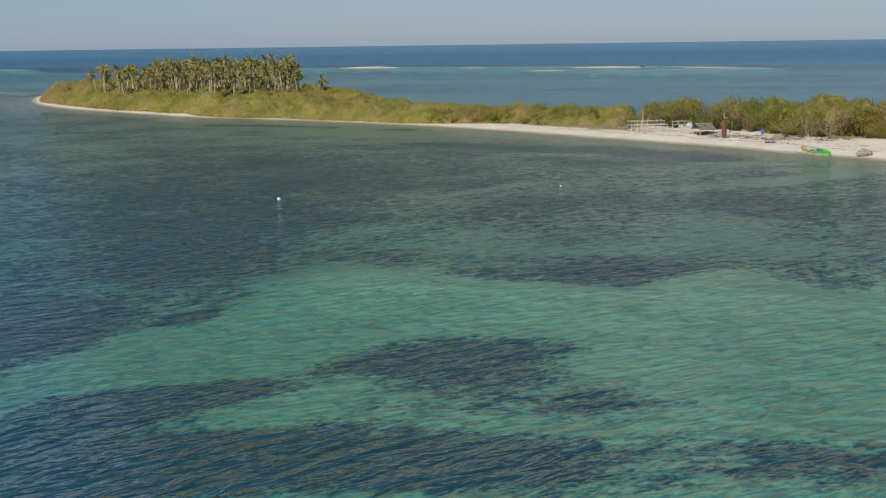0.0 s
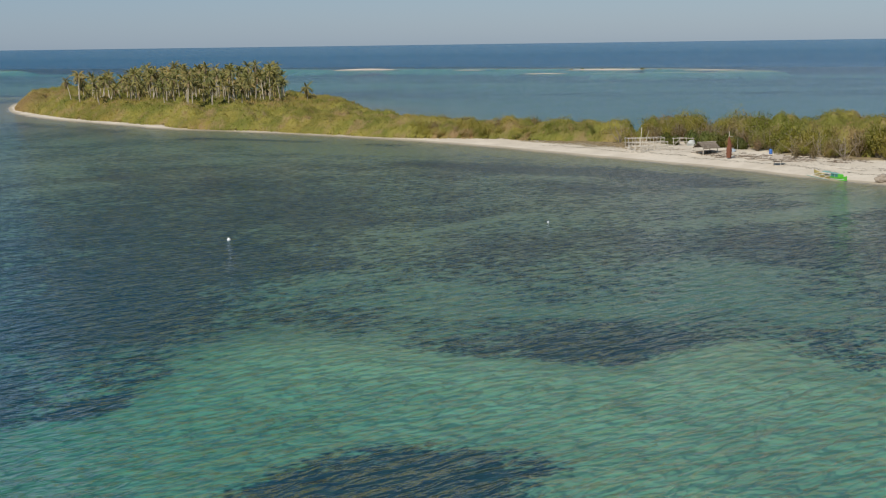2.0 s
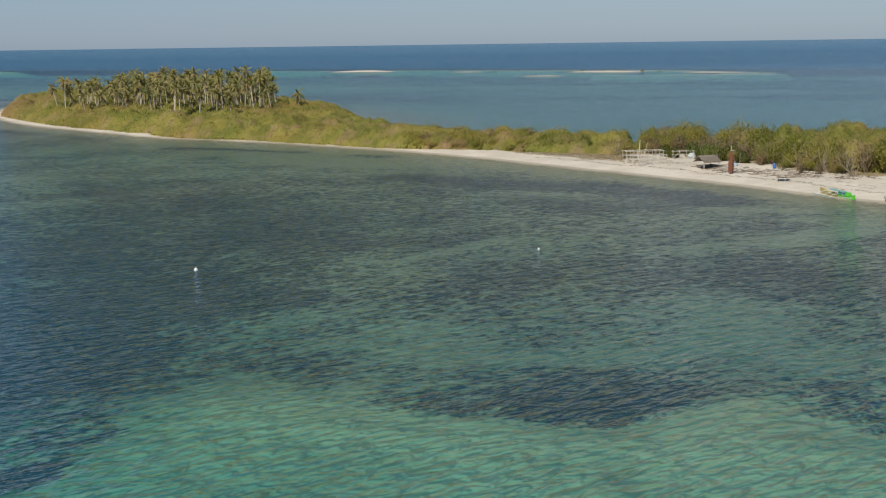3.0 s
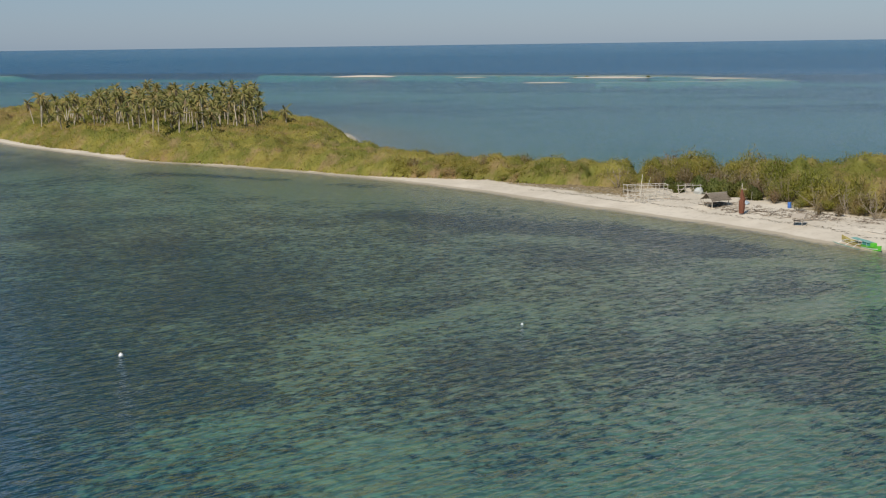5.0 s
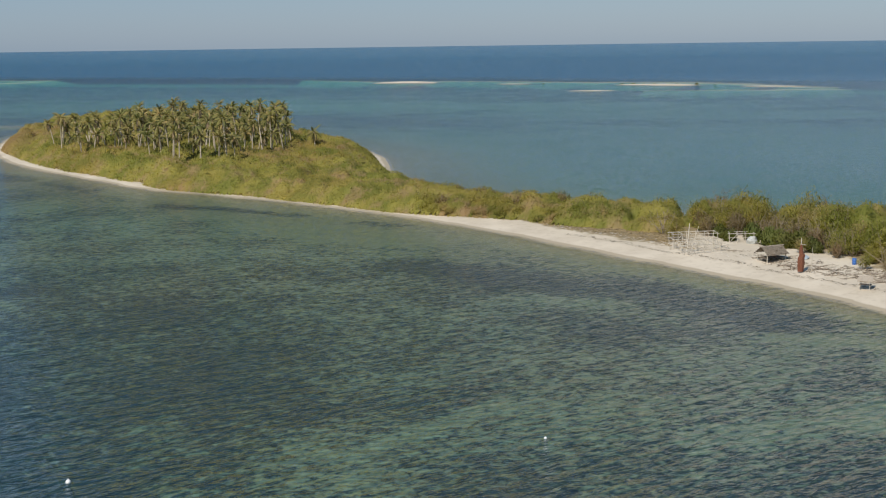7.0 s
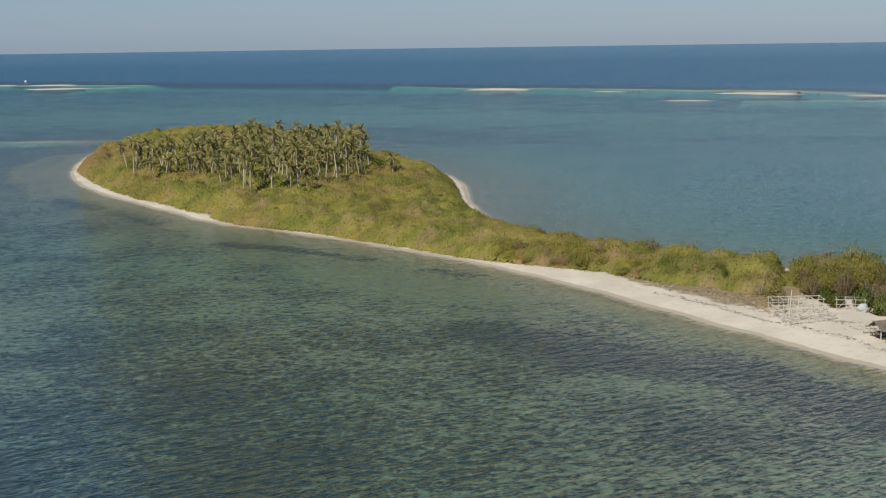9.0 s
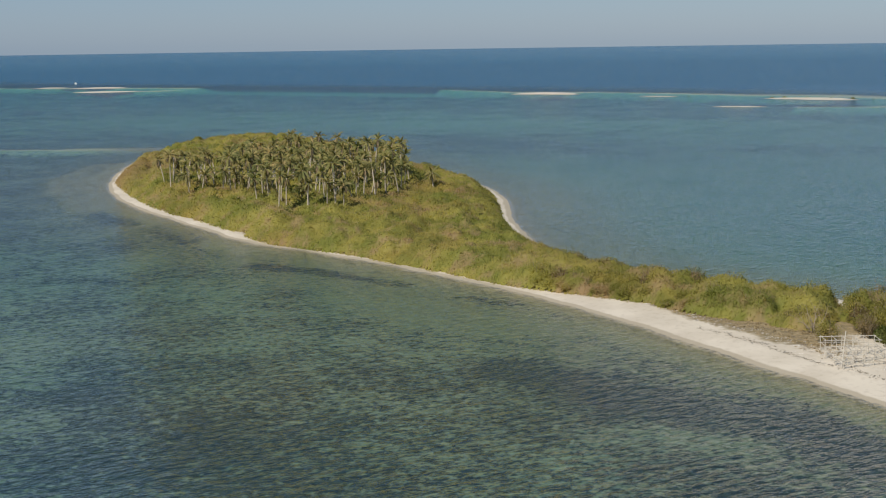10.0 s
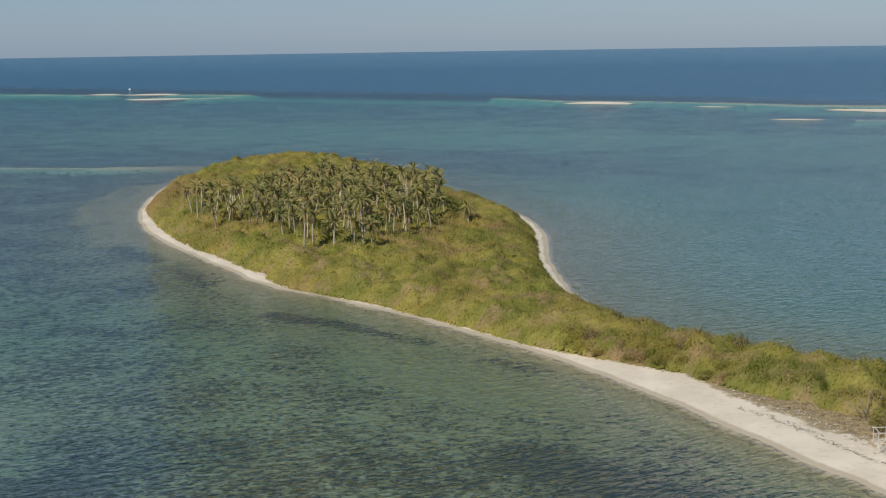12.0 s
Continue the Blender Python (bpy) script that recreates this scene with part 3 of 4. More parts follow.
for n, (x, y, h) in enumerate([(50.5, 226.0, 0.6), (53.0, 229.0, 0.9), (54.0, 221.5, 0.6), (55.6, 213.8, 0.45), (57.5, 209.5, 0.5), (51.5, 233.0, 1.1), (34.2, 240.0, 0.8),
                               (39.8, 243.2, 0.9), (59.5, 206.5, 0.5), (54.8, 224.5, 0.9), (44.0, 243.0, 1.0), (48.5, 236.0, 1.0)]):
    copy_thing(kinds[7 + n % 2] if n % 3 else kinds[4 + n % 3], pose(x, y, float(ground_height(np.array([x]), np.array([y]))[0]), 0, 0, 50 * n)).scale = (h, h, h)

ux, uy = scatter(GROVE, 9.5, 67)
for n, (x, y) in enumerate(zip(ux, uy)):
    h = rng.uniform(1.1, 1.7)
    ob = copy_thing(leafy[n % 2], pose(x, y, float(ground_height(np.array([x]), np.array([y]))[0]), 0, 0, 63 * n))
    ob.scale = (1.2 * h, 1.2 * h, h)
    tagged(ob, "dark green leafy bush under the coconut palms", "bush", "bushes under the palms")

def canopy(step, low, high):
    """The thicket's closed upper side as a grid: crowns of single bushes merged into one wind-shorn mass."""
    xs, ys = np.arange(low[0], high[0], step), np.arange(low[1], high[1], step)
    x, y = np.meshgrid(xs, ys)
    crown = np.zeros(x.shape)
    for bx_, by_, w, tall in zip(sx[closed], sy[closed], cw[closed], ch[closed]):
        i0, i1 = np.searchsorted(ys, (by_ - w, by_ + w))
        j0, j1 = np.searchsorted(xs, (bx_ - w, bx_ + w))
        r2 = ((x[i0:i1, j0:j1] - bx_) ** 2 + (y[i0:i1, j0:j1] - by_) ** 2) / (w * w)
        crown[i0:i1, j0:j1] = np.maximum(crown[i0:i1, j0:j1], tall * np.sqrt(np.maximum(1 - r2, 0)))
    for _ in range(2):
        q = np.pad(crown, 1, mode="edge")
        crown = (q[:-2, 1:-1] + q[2:, 1:-1] + q[1:-1, :-2] + q[1:-1, 2:] + 2 * crown) / 6
    edge_ = inside_by(GREEN_R, x.ravel(), y.ravel()).reshape(x.shape)
    crown = crown * soft_step(edge_, -1.3, 0.8)
    top = scrub_height(x, y, edge_) * (0.9 + 0.07 * lumps(x, y, 2.2, 23))
    z = ground_height(x.ravel(), y.ravel()).reshape(x.shape) + top * (0.3 * np.minimum(crown, 1) ** 0.35 + 0.7 * crown) * np.minimum(crown * 4, 1)
    return x, y, z, crown


def thicket(step, per_m2, blade, width, low, high, seed):
    """A closed leafy surface and the fine upright shoots that stand out of it."""
    r = np.random.RandomState(seed)
    x, y, z, crown = canopy(step, low, high)
    dzy, dzx = np.gradient(z, step)
    normal = np.stack([-dzx, -dzy, np.ones(z.shape)], -1)
    steep = np.linalg.norm(normal, axis=-1)
    normal /= steep[..., None]
    p = np.stack([x, y, z - 0.32 + r.uniform(-0.10, 0.10, x.shape)], -1)
    ok = (np.minimum(np.minimum(crown[:-1, :-1], crown[1:, 1:]), np.minimum(crown[:-1, 1:], crown[1:, :-1])) > 0.02)
    face_way = normal + np.array([0, 0, 0.25]) + 0.3 * r.normal(size=normal.shape)
    corner = lambda v: np.stack([v[:-1, :-1][ok], v[:-1, 1:][ok], v[1:, 1:][ok], v[1:, :-1][ok]], 1).reshape(-1, 3)
    verts, ways = [corner(p)], [corner(face_way)]
    count = (per_m2 * step * step * np.minimum(steep, 4.0) * (crown > 0.05) + r.uniform(size=x.shape)).astype(int).ravel()
    i = np.repeat(np.arange(x.size), count)
    n = len(i)
    place = np.stack([x.ravel()[i], y.ravel()[i], z.ravel()[i]], -1)
    jit = r.uniform(-0.5, 0.5, (n, 2)) * step
    place[:, :2] += jit
    place[:, 2] += jit[:, 0] * dzx.ravel()[i] + jit[:, 1] * dzy.ravel()[i] + r.uniform(-0.38, 0.12, n)
    nm = normal.reshape(-1, 3)[i]
    shoot = r.uniform(size=n) < 0.2
    grow = 0.7 * r.normal(size=(n, 3)) + 0.8 * nm + np.array([0, 0, 0.4])
    grow[shoot] = 0.28 * r.normal(size=(shoot.sum(), 3)) + 0.3 * nm[shoot] + np.array([0, 0, 1.0])
    grow /= np.linalg.norm(grow, axis=1)[:, None]
    side = np.cross(grow, r.normal(size=(n, 3)))
    side /= np.linalg.norm(side, axis=1)[:, None]
    long_ = blade * r.uniform(0.5, 1.4, n) * np.where(shoot, 1.7, 1.0)
    wide = width * r.uniform(0.6, 1.3, n) * np.where(shoot, 0.45, 1.0)
    lit = (np.cross(grow, side) @ np.array(sun_dir)) * (nm @ np.array(sun_dir) + 0.2)
    side = side * np.where(lit < 0, -1.0, 1.0)[:, None]
    g_, w_ = grow * long_[:, None], side * wide[:, None]
    verts.append(np.stack([place - 0.4 * g_, place - w_, place + 0.6 * g_, place + w_], 1).reshape(-1, 3))
    ways.append(np.repeat(nm + 0.16 * r.normal(size=(n, 3)) + np.array([0, 0, 0.3]), 4, 0))
    verts, ways = np.concatenate(verts), np.concatenate(ways)
    me = leaf_mesh("scrub_thicket", verts, ways / np.linalg.norm(ways, axis=1)[:, None], SCRUB)
    float_attribute(me, "withered", 0.8 * soft_step(-verts[:, 0] + 4 * lumps(verts[:, 0], verts[:, 1], 8, 24), 122, 150) * soft_step(-verts[:, 1], -500, -440))
    return tagged(new("scrub_thicket", me), "dense olive and yellow-green scrub covering the island", "scrub", kind="stuff")


cw = rng.uniform(1.75, 2.8, len(sx)) * np.where(sy > 335, 1.22, 1.0)
ch = np.clip(rng.normal(1.0, 0.19, len(sx)), 0.62, 1.4)
closed = ~single | (sx < 38)
thicket(0.7, 15, 0.48, 0.085, (-75, 150), (108, 335), 25)
thicket(0.9, 9, 0.70, 0.13, (-178, 334.7), (10, 600), 26)


# ---- palms ----
def frond(seed, length, droop, material):
    """One feather leaf that grows along +x from its foot, arching over."""
    r = np.random.RandomState(seed)
    n = 14
    t = np.linspace(0, 1, n)
    spine = np.stack([length * (t - 0.13 * droop * t ** 3), 0.12 * length * r.uniform(-1, 1) * t ** 2, length * (0.28 * t - droop * 0.62 * t ** 2.2)], -1)
    verts, faces = [], []
    for i in range(n - 1):
        base = len(verts)
        w = 0.05 * (1 - t[i]) + 0.012
        v = 0.05 * (1 - t[i + 1]) + 0.012
        verts += [spine[i] + (0, w, 0), spine[i] - (0, w, 0), spine[i + 1] - (0, v, 0), spine[i + 1] + (0, v, 0)]
        faces.append((base, base + 1, base + 2, base + 3))
    for i in range(1, n - 1):
        for q in range(2):
            tt = t[i] + q * 0.5 / n
            p = spine[i] * (1 - q * 0.5) + spine[i + 1] * q * 0.5
            along = (spine[i + 1] - spine[i]) / np.linalg.norm(spine[i + 1] - spine[i])
            reach = length * 0.20 * math.sin(math.pi * (0.12 + 0.83 * tt)) * r.uniform(0.8, 1.15)
            for side in (-1, 1):
                tip = p + along * reach * 0.6 + np.array([0, side * reach * 0.75, -reach * (0.35 + 0.5 * droop * r.uniform(0.6, 1.4))])
                base = len(verts)
                verts += [p - along * 0.045, p + along * 0.045, tip * 0.6 + p * 0.4 + along * 0.07, tip]
                faces.append((base, base + 1, base + 2, base + 3))
    return mesh_from("frond", np.array(verts), np.array(faces), material)


GREEN_FRONDS = [frond(500 + k, 2.35 + 0.15 * (k % 4), 0.5 + 0.22 * (k % 5), FROND) for k in range(10)]
DRY_FRONDS = [frond(540 + k, 2.1, 1.4, DRY_FROND) for k in range(3)]


bm = bmesh.new()
bmesh.ops.create_icosphere(bm, subdivisions=1, radius=0.16, matrix=Matrix.Diagonal((0.9, 0.9, 1.15, 1)))
COCONUT = bpy.data.meshes.new("coconut")
bm.to_mesh(COCONUT)
bm.free()
COCONUT.materials.append(DRY_FROND)


def trunk(seed, height, lean):
    r = np.random.RandomState(seed)
    bm = bmesh.new()
    a, n = r.uniform(0, 6.28), 8
    def at(t):
        return Vector((lean * math.cos(a) * t ** 1.7, lean * math.sin(a) * t ** 1.7, -0.4 + (height + 0.4) * t))
    rings = []
    for i in range(n + 1):
        t = i / n
        rad = 0.15 + 0.13 * (1 - t) ** 4
        c = at(t)
        rings.append([bm.verts.new(c + Vector((rad * math.cos(k * math.pi / 4), rad * math.sin(k * math.pi / 4), 0))) for k in range(8)])
    for lo, hi in zip(rings, rings[1:]):
        for k in range(8):
            bm.faces.new((lo[k], lo[(k + 1) % 8], hi[(k + 1) % 8], hi[k])).smooth = True
    bm.faces.new(rings[-1])
    return bm, at(1.0)


def palm(seed, height, lean, fronds=17):
    r = np.random.RandomState(seed)
    root = empty("coconut_palm")
    bm, top = trunk(seed, height, lean)
    part("trunk", bm, TRUNK, root, "slender pale grey ringed trunk")
    for k in range(fronds):
        up = 62 - 118 * (k / (fronds - 1)) ** 1.1 + r.uniform(-16, 16)
        ob = new("frond", GREEN_FRONDS[r.randint(len(GREEN_FRONDS))])
        ob.parent = root
        ob.matrix_basis = pose(top.x, top.y, top.z - 0.1, 0, 0, k * 137.5 + r.uniform(-20, 20)) @ pose(0, 0, 0, 0, -up, 0)
        s = r.uniform(0.8, 1.2)
        ob.scale = (s, s, s)
    for k in range(3):
        ob = new("dead_frond", DRY_FRONDS[k % 3])
        ob.parent = root
        ob.matrix_basis = pose(top.x, top.y, top.z - 0.25, 0, 0, r.uniform(0, 360)) @ pose(0, 0, 0, 0, 30 + 6 * k, 0)
        tagged(ob, "dry brown hanging frond")
    for k in range(4):
        a = k * 1.57 + r.uniform(-0.4, 0.4)
        ob = new("coconut", COCONUT)
        ob.parent = root
        ob.matrix_basis = pose(top.x + 0.27 * math.cos(a), top.y + 0.27 * math.sin(a), top.z - 0.35 - 0.1 * (k % 2))
    return tagged(root, "tall coconut palm with pale trunk rising from the scrub", "palm", "palm grove")


px, py = scatter(GROVE, 5.3, 61)
first = [palm(600 + k, 6.4 + 0.64 * k, 0.6 + 0.6 * (k % 4), 15 + k % 3) for k in range(10)]
standing = set()
fixed = [(-116, 400, 6), (-101, 380, 1), (-86.5, 375.5, 8), (-71.5, 349, 8), (-65, 349.5, 4), (-60.5, 350, 5), (-54, 393, 6),
         (-43, 391, 0), (-57, 352, 2), (-59, 424, 9)]
spots = fixed + [(a, b, -1) for a, b in zip(px, py)]
for a, b, k in spots:
    k = int(10 * rng.uniform() ** 0.8) if k < 0 else k
    m = pose(a, b, float(ground_height(np.array([a]), np.array([b]))[0]), 0, 0, rng.uniform(0, 360))
    if k not in standing:
        standing.add(k)
        ob = first[k]
        ob.matrix_basis = m
    else:
        ob = copy_thing(first[k], m)
    f = rng.uniform(0.88, 1.08)
    ob.scale = (f, f, f)


# ---- sandbars and buoys ----
def sandbar(cx, cy, rx, ry, height, turn, bend, seed, label):
    """A low irregular mound of sand, its foot under water."""
    r = np.random.RandomState(seed)
    n, rings = 56, 7
    ph = r.uniform(0, 6.28, 4)
    verts, faces = [(0, 0, height)], []
    for k in range(1, rings + 1):
        u = k / rings
        for i in range(n):
            a = 2 * math.pi * i / n
            w = 1 + 0.10 * math.sin(2 * a + ph[0]) + 0.09 * math.sin(3 * a + ph[1]) + 0.06 * math.sin(5 * a + ph[2]) + 0.04 * math.sin(9 * a + ph[3])
            x, y = rx * u * w * math.cos(a), ry * u * w * math.sin(a)
            verts.append((x, y + bend * (x / rx) ** 2, (height + 0.5) * (1 - u * u) - 0.5))
    for i in range(n):
        faces.append((0, 1 + i, 1 + (i + 1) % n, 0))
    quad = [(1 + k * n + i, 1 + (k + 1) * n + i, 1 + (k + 1) * n + (i + 1) % n, 1 + k * n + (i + 1) % n) for k in range(rings - 1) for i in range(n)]
    bm = bmesh.new()
    vs = [bm.verts.new(v) for v in verts]
    for f in faces:
        bm.faces.new([vs[f[0]], vs[f[1]], vs[f[2]]])
    for f in quad:
        bm.faces.new([vs[j] for j in f])
    for f in bm.faces:
        f.smooth = True
    ob = part("sandbar", bm, GROUND)
    ob.matrix_basis = pose(cx, cy, 0, 0, 0, turn)
    return tagged(ob, label, "sandbar", kind="structure")


sandbar(-66, 1085, 31, 17, 1.2, -8, -9, 1, "bright white sandbar far out in the shallows")
sandbar(18, 1022, 22, 7, 0.35, -18, 3, 2, "low pale strip of sand far offshore")
sandbar(122, 968, 42, 20, 0.7, -24, -6, 3, "long low sandbar with sparse scrub far offshore")
sandbar(190, 912, 34, 9, 0.4, -28, 4, 4, "low pale strip of sand far offshore")
sandbar(66, 868, 22, 5, 0.4, -12, 3, 5, "thin bright line of sand far offshore")
sandbar(-606, 1335, 24, 14, 0.6, 8, -3, 6, "small pale sandbar far offshore")
sandbar(-545, 1322, 34, 20, 0.8, 5, -6, 7, "bright sandbar far offshore")
sandbar(-490, 1205, 40, 16, 0.8, 12, 6, 8, "bright curved sandbar far offshore")

WHITE_PLASTIC = plain("white_plastic", (0.72, 0.70, 0.66), (0.82, 0.80, 0.77), 3, 0.45, bump=0.1)
ROPE = plain("dark_rope", (0.05, 0.045, 0.04), (0.10, 0.09, 0.08), 6)


def buoy(x, y, radius, label):
    root = empty("mooring_buoy")
    bm = bmesh.new()
    bmesh.ops.create_uvsphere(bm, u_segments=16, v_segments=10, radius=radius, matrix=Matrix.Diagonal((1, 1, 0.92, 1)))
    for f in bm.faces:
        f.smooth = True
    part("float", bm, WHITE_PLASTIC, root)
    bm = bmesh.new()
    bar(bm, (0, 0, radius * 0.8), (0, 0, radius * 1.25), radius * 0.22, radius * 0.16, 8)
    part("eye", bm, WHITE_PLASTIC, root)
    bm = bmesh.new()
    bar(bm, (0, 0, -radius * 0.8), (0.3, 0.1, -1.2), 0.02, 0.02, 5)
    part("rope", bm, ROPE, root, "dark mooring rope")
    root.matrix_basis = pose(x, y, radius * 0.35)
    return tagged(root, label, "buoy")


buoy(-24.2, 133.5, 0.2, "round white mooring buoy floating on the sea")
buoy(11.05, 144.1, 0.13, "small white float on the sea")


# ---- fishing camp ----
def g(x, y):
    return float(ground_height(np.array([float(x)]), np.array([float(y)]))[0])


THATCH = plain("palm_thatch", (0.25, 0.20, 0.145), (0.42, 0.35, 0.27), 3.0, 0.95, bump=0.8, stretch=(1, 6, 1), bump_size=0.04)
DARK_WOOD = plain("old_planks", (0.10, 0.08, 0.06), (0.22, 0.17, 0.12), 3.0, stretch=(1, 4, 1))
NET = plain("brown_net", (0.13, 0.045, 0.022), (0.22, 0.085, 0.045), 5.0, 0.95, bump=0.9, bump_size=0.03)
BLUE = plain("blue_plastic", (0.03, 0.11, 0.36), (0.05, 0.16, 0.45), 2.0, 0.4, bump=0.1)
CLOTH = plain("pale_tarpaulin", (0.34, 0.34, 0.31), (0.48, 0.48, 0.44), 2.0, 0.8)
SLATE_CLOTH = plain("faded_blue_tarpaulin", (0.22, 0.27, 0.32), (0.34, 0.39, 0.43), 2.0, 0.8)
GREEN_PAINT = plain("bright_green_paint", (0.09, 0.42, 0.03), (0.13, 0.52, 0.05), 2.0, 0.35, bump=0.1)
OLIVE_PAINT = plain("worn_ochre_paint", (0.30, 0.24, 0.06), (0.42, 0.34, 0.10), 2.5, 0.6)
TEAL_PAINT = plain("turquoise_paint", (0.05, 0.24, 0.19), (0.10, 0.34, 0.27), 2.0, 0.5)
CANOPY = plain("faded_canopy", (0.10, 0.24, 0.20), (0.20, 0.36, 0.30), 2.0, 0.8)
WHITE_PAINT = plain("white_paint", (0.62, 0.62, 0.58), (0.78, 0.78, 0.74), 3.0, 0.5)


def drying_rack(x, y, turn, length, depth, height, rails, label, bays=5):
    """Bamboo posts with rails round them, open on top."""
    r = random.Random(int(x * 10 + y))
    root = empty("drying_rack")
    def foot(i, side):
        return (-length / 2 + i * length / bays, side * depth / 2)
    for i in range(bays + 1):
        for side in (-1, 1):
            px_, py_ = foot(i, side)
            bm = bmesh.new()
            bar(bm, (px_, py_, -0.45), (px_ + r.uniform(-0.07, 0.07), py_ + r.uniform(-0.07, 0.07), height * r.uniform(1.0, 1.14)), 0.05, 0.04, 7)
            part("post", bm, BAMBOO, root)
    for k in range(rails):
        z = height * (1.0 - 0.46 * k)
        for side in (-1, 1):
            bm = bmesh.new()
            bar(bm, (-length / 2 - 0.25, side * (depth / 2 + 0.05), z + r.uniform(-0.05, 0.05)), (length / 2 + 0.25, side * (depth / 2 + 0.05), z + r.uniform(-0.05, 0.05)), 0.045, 0.038, 7)
            part("rail", bm, BAMBOO, root)
        for i in range(bays + 1):
            if k == 0 or i in (0, bays):
                bm = bmesh.new()
                bar(bm, (foot(i, -1)[0], -depth / 2 - 0.2, z + 0.06), (foot(i, 1)[0], depth / 2 + 0.2, z + 0.06), 0.04, 0.034, 7)
                part("crossbar", bm, BAMBOO, root)
    bm = bmesh.new()
    bar(bm, (-length / 2, -depth / 2 - 0.05, 0.05), (-length / 2 + length / bays, -depth / 2 - 0.05, height), 0.036, 0.03, 6)
    part("brace", bm, BAMBOO, root)
    root.matrix_basis = pose(x, y, g(x, y), 0, 0, turn)
    return tagged(root, label, "drying rack", "bamboo racks at the camp")


RACK = "weathered bamboo drying rack on the sand"
drying_rack(37.3, 230.6, 22, 6.6, 2.0, 0.95, 2, "low weathered bamboo drying rack on the sand")
drying_rack(36.7, 233.4, 16, 6.6, 2.2, 1.35, 2, RACK)
drying_rack(36.5, 236.4, 8, 6.8, 2.2, 1.75, 2, "tall weathered bamboo drying rack before the scrub")
drying_rack(43.8, 237.4, -4, 3.6, 1.8, 1.35, 2, "small bamboo rack beside green scrub", 3)


def leaning_pole(x, y, height, lean_x, lean_y, radius, label):
    bm = bmesh.new()
    bar(bm, (0, 0, -0.5), (lean_x * 0.5, lean_y * 0.5, height * 0.5), radius, radius * 0.85, 7)
    bar(bm, (lean_x * 0.5, lean_y * 0.5, height * 0.5), (lean_x, lean_y, height), radius * 0.85, radius * 0.6, 7)
    ob = part("pole", bm, BAMBOO)
    ob.matrix_basis = pose(x, y, g(x, y))
    return tagged(ob, label, "pole")


leaning_pole(34.5, 229.2, 4.5, 0.35, 0.1, 0.08, "tall pale wooden pole standing by the bamboo racks")
leaning_pole(35.1, 229.8, 3.9, 1.2, 0.3, 0.05, "thin leaning bamboo pole by the racks")
leaning_pole(48.5, 212.9, 3.4, 0.05, 0, 0.035, "thin stake standing in the sand")
leaning_pole(50.3, 209.8, 1.5, -0.05, 0, 0.04, "short stake standing in the sand")


def thatched_hut(x, y, turn):
    """An open shelter: gable roof of palm thatch on posts, with a plank bench."""
    root = empty("thatched_shelter")
    r = random.Random(5)
    w, d, eave, ridge = 3.2, 2.9, 1.15, 2.3
    for sx_ in (-1, 1):
        for sy_ in (-1, 1):
            bm = bmesh.new()
            bar(bm, (sx_ * w * 0.42, sy_ * d * 0.38, -0.45), (sx_ * w * 0.42, sy_ * d * 0.38, eave + 0.15), 0.07, 0.06, 7)
            part("post", bm, BAMBOO, root)
    for side in (-1, 1):
        rows = 6
        for k in range(rows):
            t0, t1 = k / rows, (k + 1.35) / rows
            bm = bmesh.new()
            n = 22
            top, low = [], []
            for i in range(n + 1):
                u = -w / 2 + w * i / n
                j = r.uniform(-0.05, 0.05)
                y0, y1 = side * d * 0.5 * t0, side * d * 0.54 * min(t1, 1.12) 
                z0, z1 = ridge + (eave - ridge) * t0 + 0.05 - 0.01 * k, ridge + (eave - ridge) * min(t1, 1.12) + 0.03
                top.append(bm.verts.new((u, y0, z0 + 0.02)))
                low.append(bm.verts.new((u, y1 + side * j, z1 + j)))
            for i in range(n):
                bm.faces.new((top[i], top[i + 1], low[i + 1], low[i]))
            bmesh.ops.solidify(bm, geom=bm.faces[:], thickness=0.07)
            part("thatch_panel", bm, THATCH, root)
    bm = bmesh.new()
    bar(bm, (-w / 2 - 0.2, 0, ridge + 0.08), (w / 2 + 0.2, 0, ridge + 0.08), 0.09, 0.09, 7)
    part("ridge_pole", bm, DRIFT, root)
    for k in range(7):
        bm = bmesh.new()
        bmesh.ops.create_cube(bm, size=1, matrix=Matrix.Translation((0.05 * r.uniform(-1, 1), -0.75 + 0.25 * k, 0.5)) @ Matrix.Diagonal((w * 0.95, 0.2, 0.05, 1)))
        part("bench_plank", bm, DARK_WOOD, root, "dark weathered plank")
    for sx_ in (-1, 1):
        bm = bmesh.new()
        bar(bm, (sx_ * w * 0.36, -0.95, 0.42), (sx_ * w * 0.36, 1.0, 0.42), 0.06, 0.06, 6)
        part("bench_bearer", bm, DRIFT, root)
        for y_ in (-0.8, 0.8):
            bm = bmesh.new()
            bar(bm, (sx_ * w * 0.36, y_, -0.4), (sx_ * w * 0.36, y_, 0.42), 0.06, 0.06, 6)
            part("bench_leg", bm, DRIFT, root)
    root.matrix_basis = pose(x, y, g(x, y), 0, 0, turn)
    root.scale = (1.15, 1.0, 0.84)
    return tagged(root, "small open shelter with grey palm-thatch roof on posts", "hut")


thatched_hut(45.2, 222.2, 26)


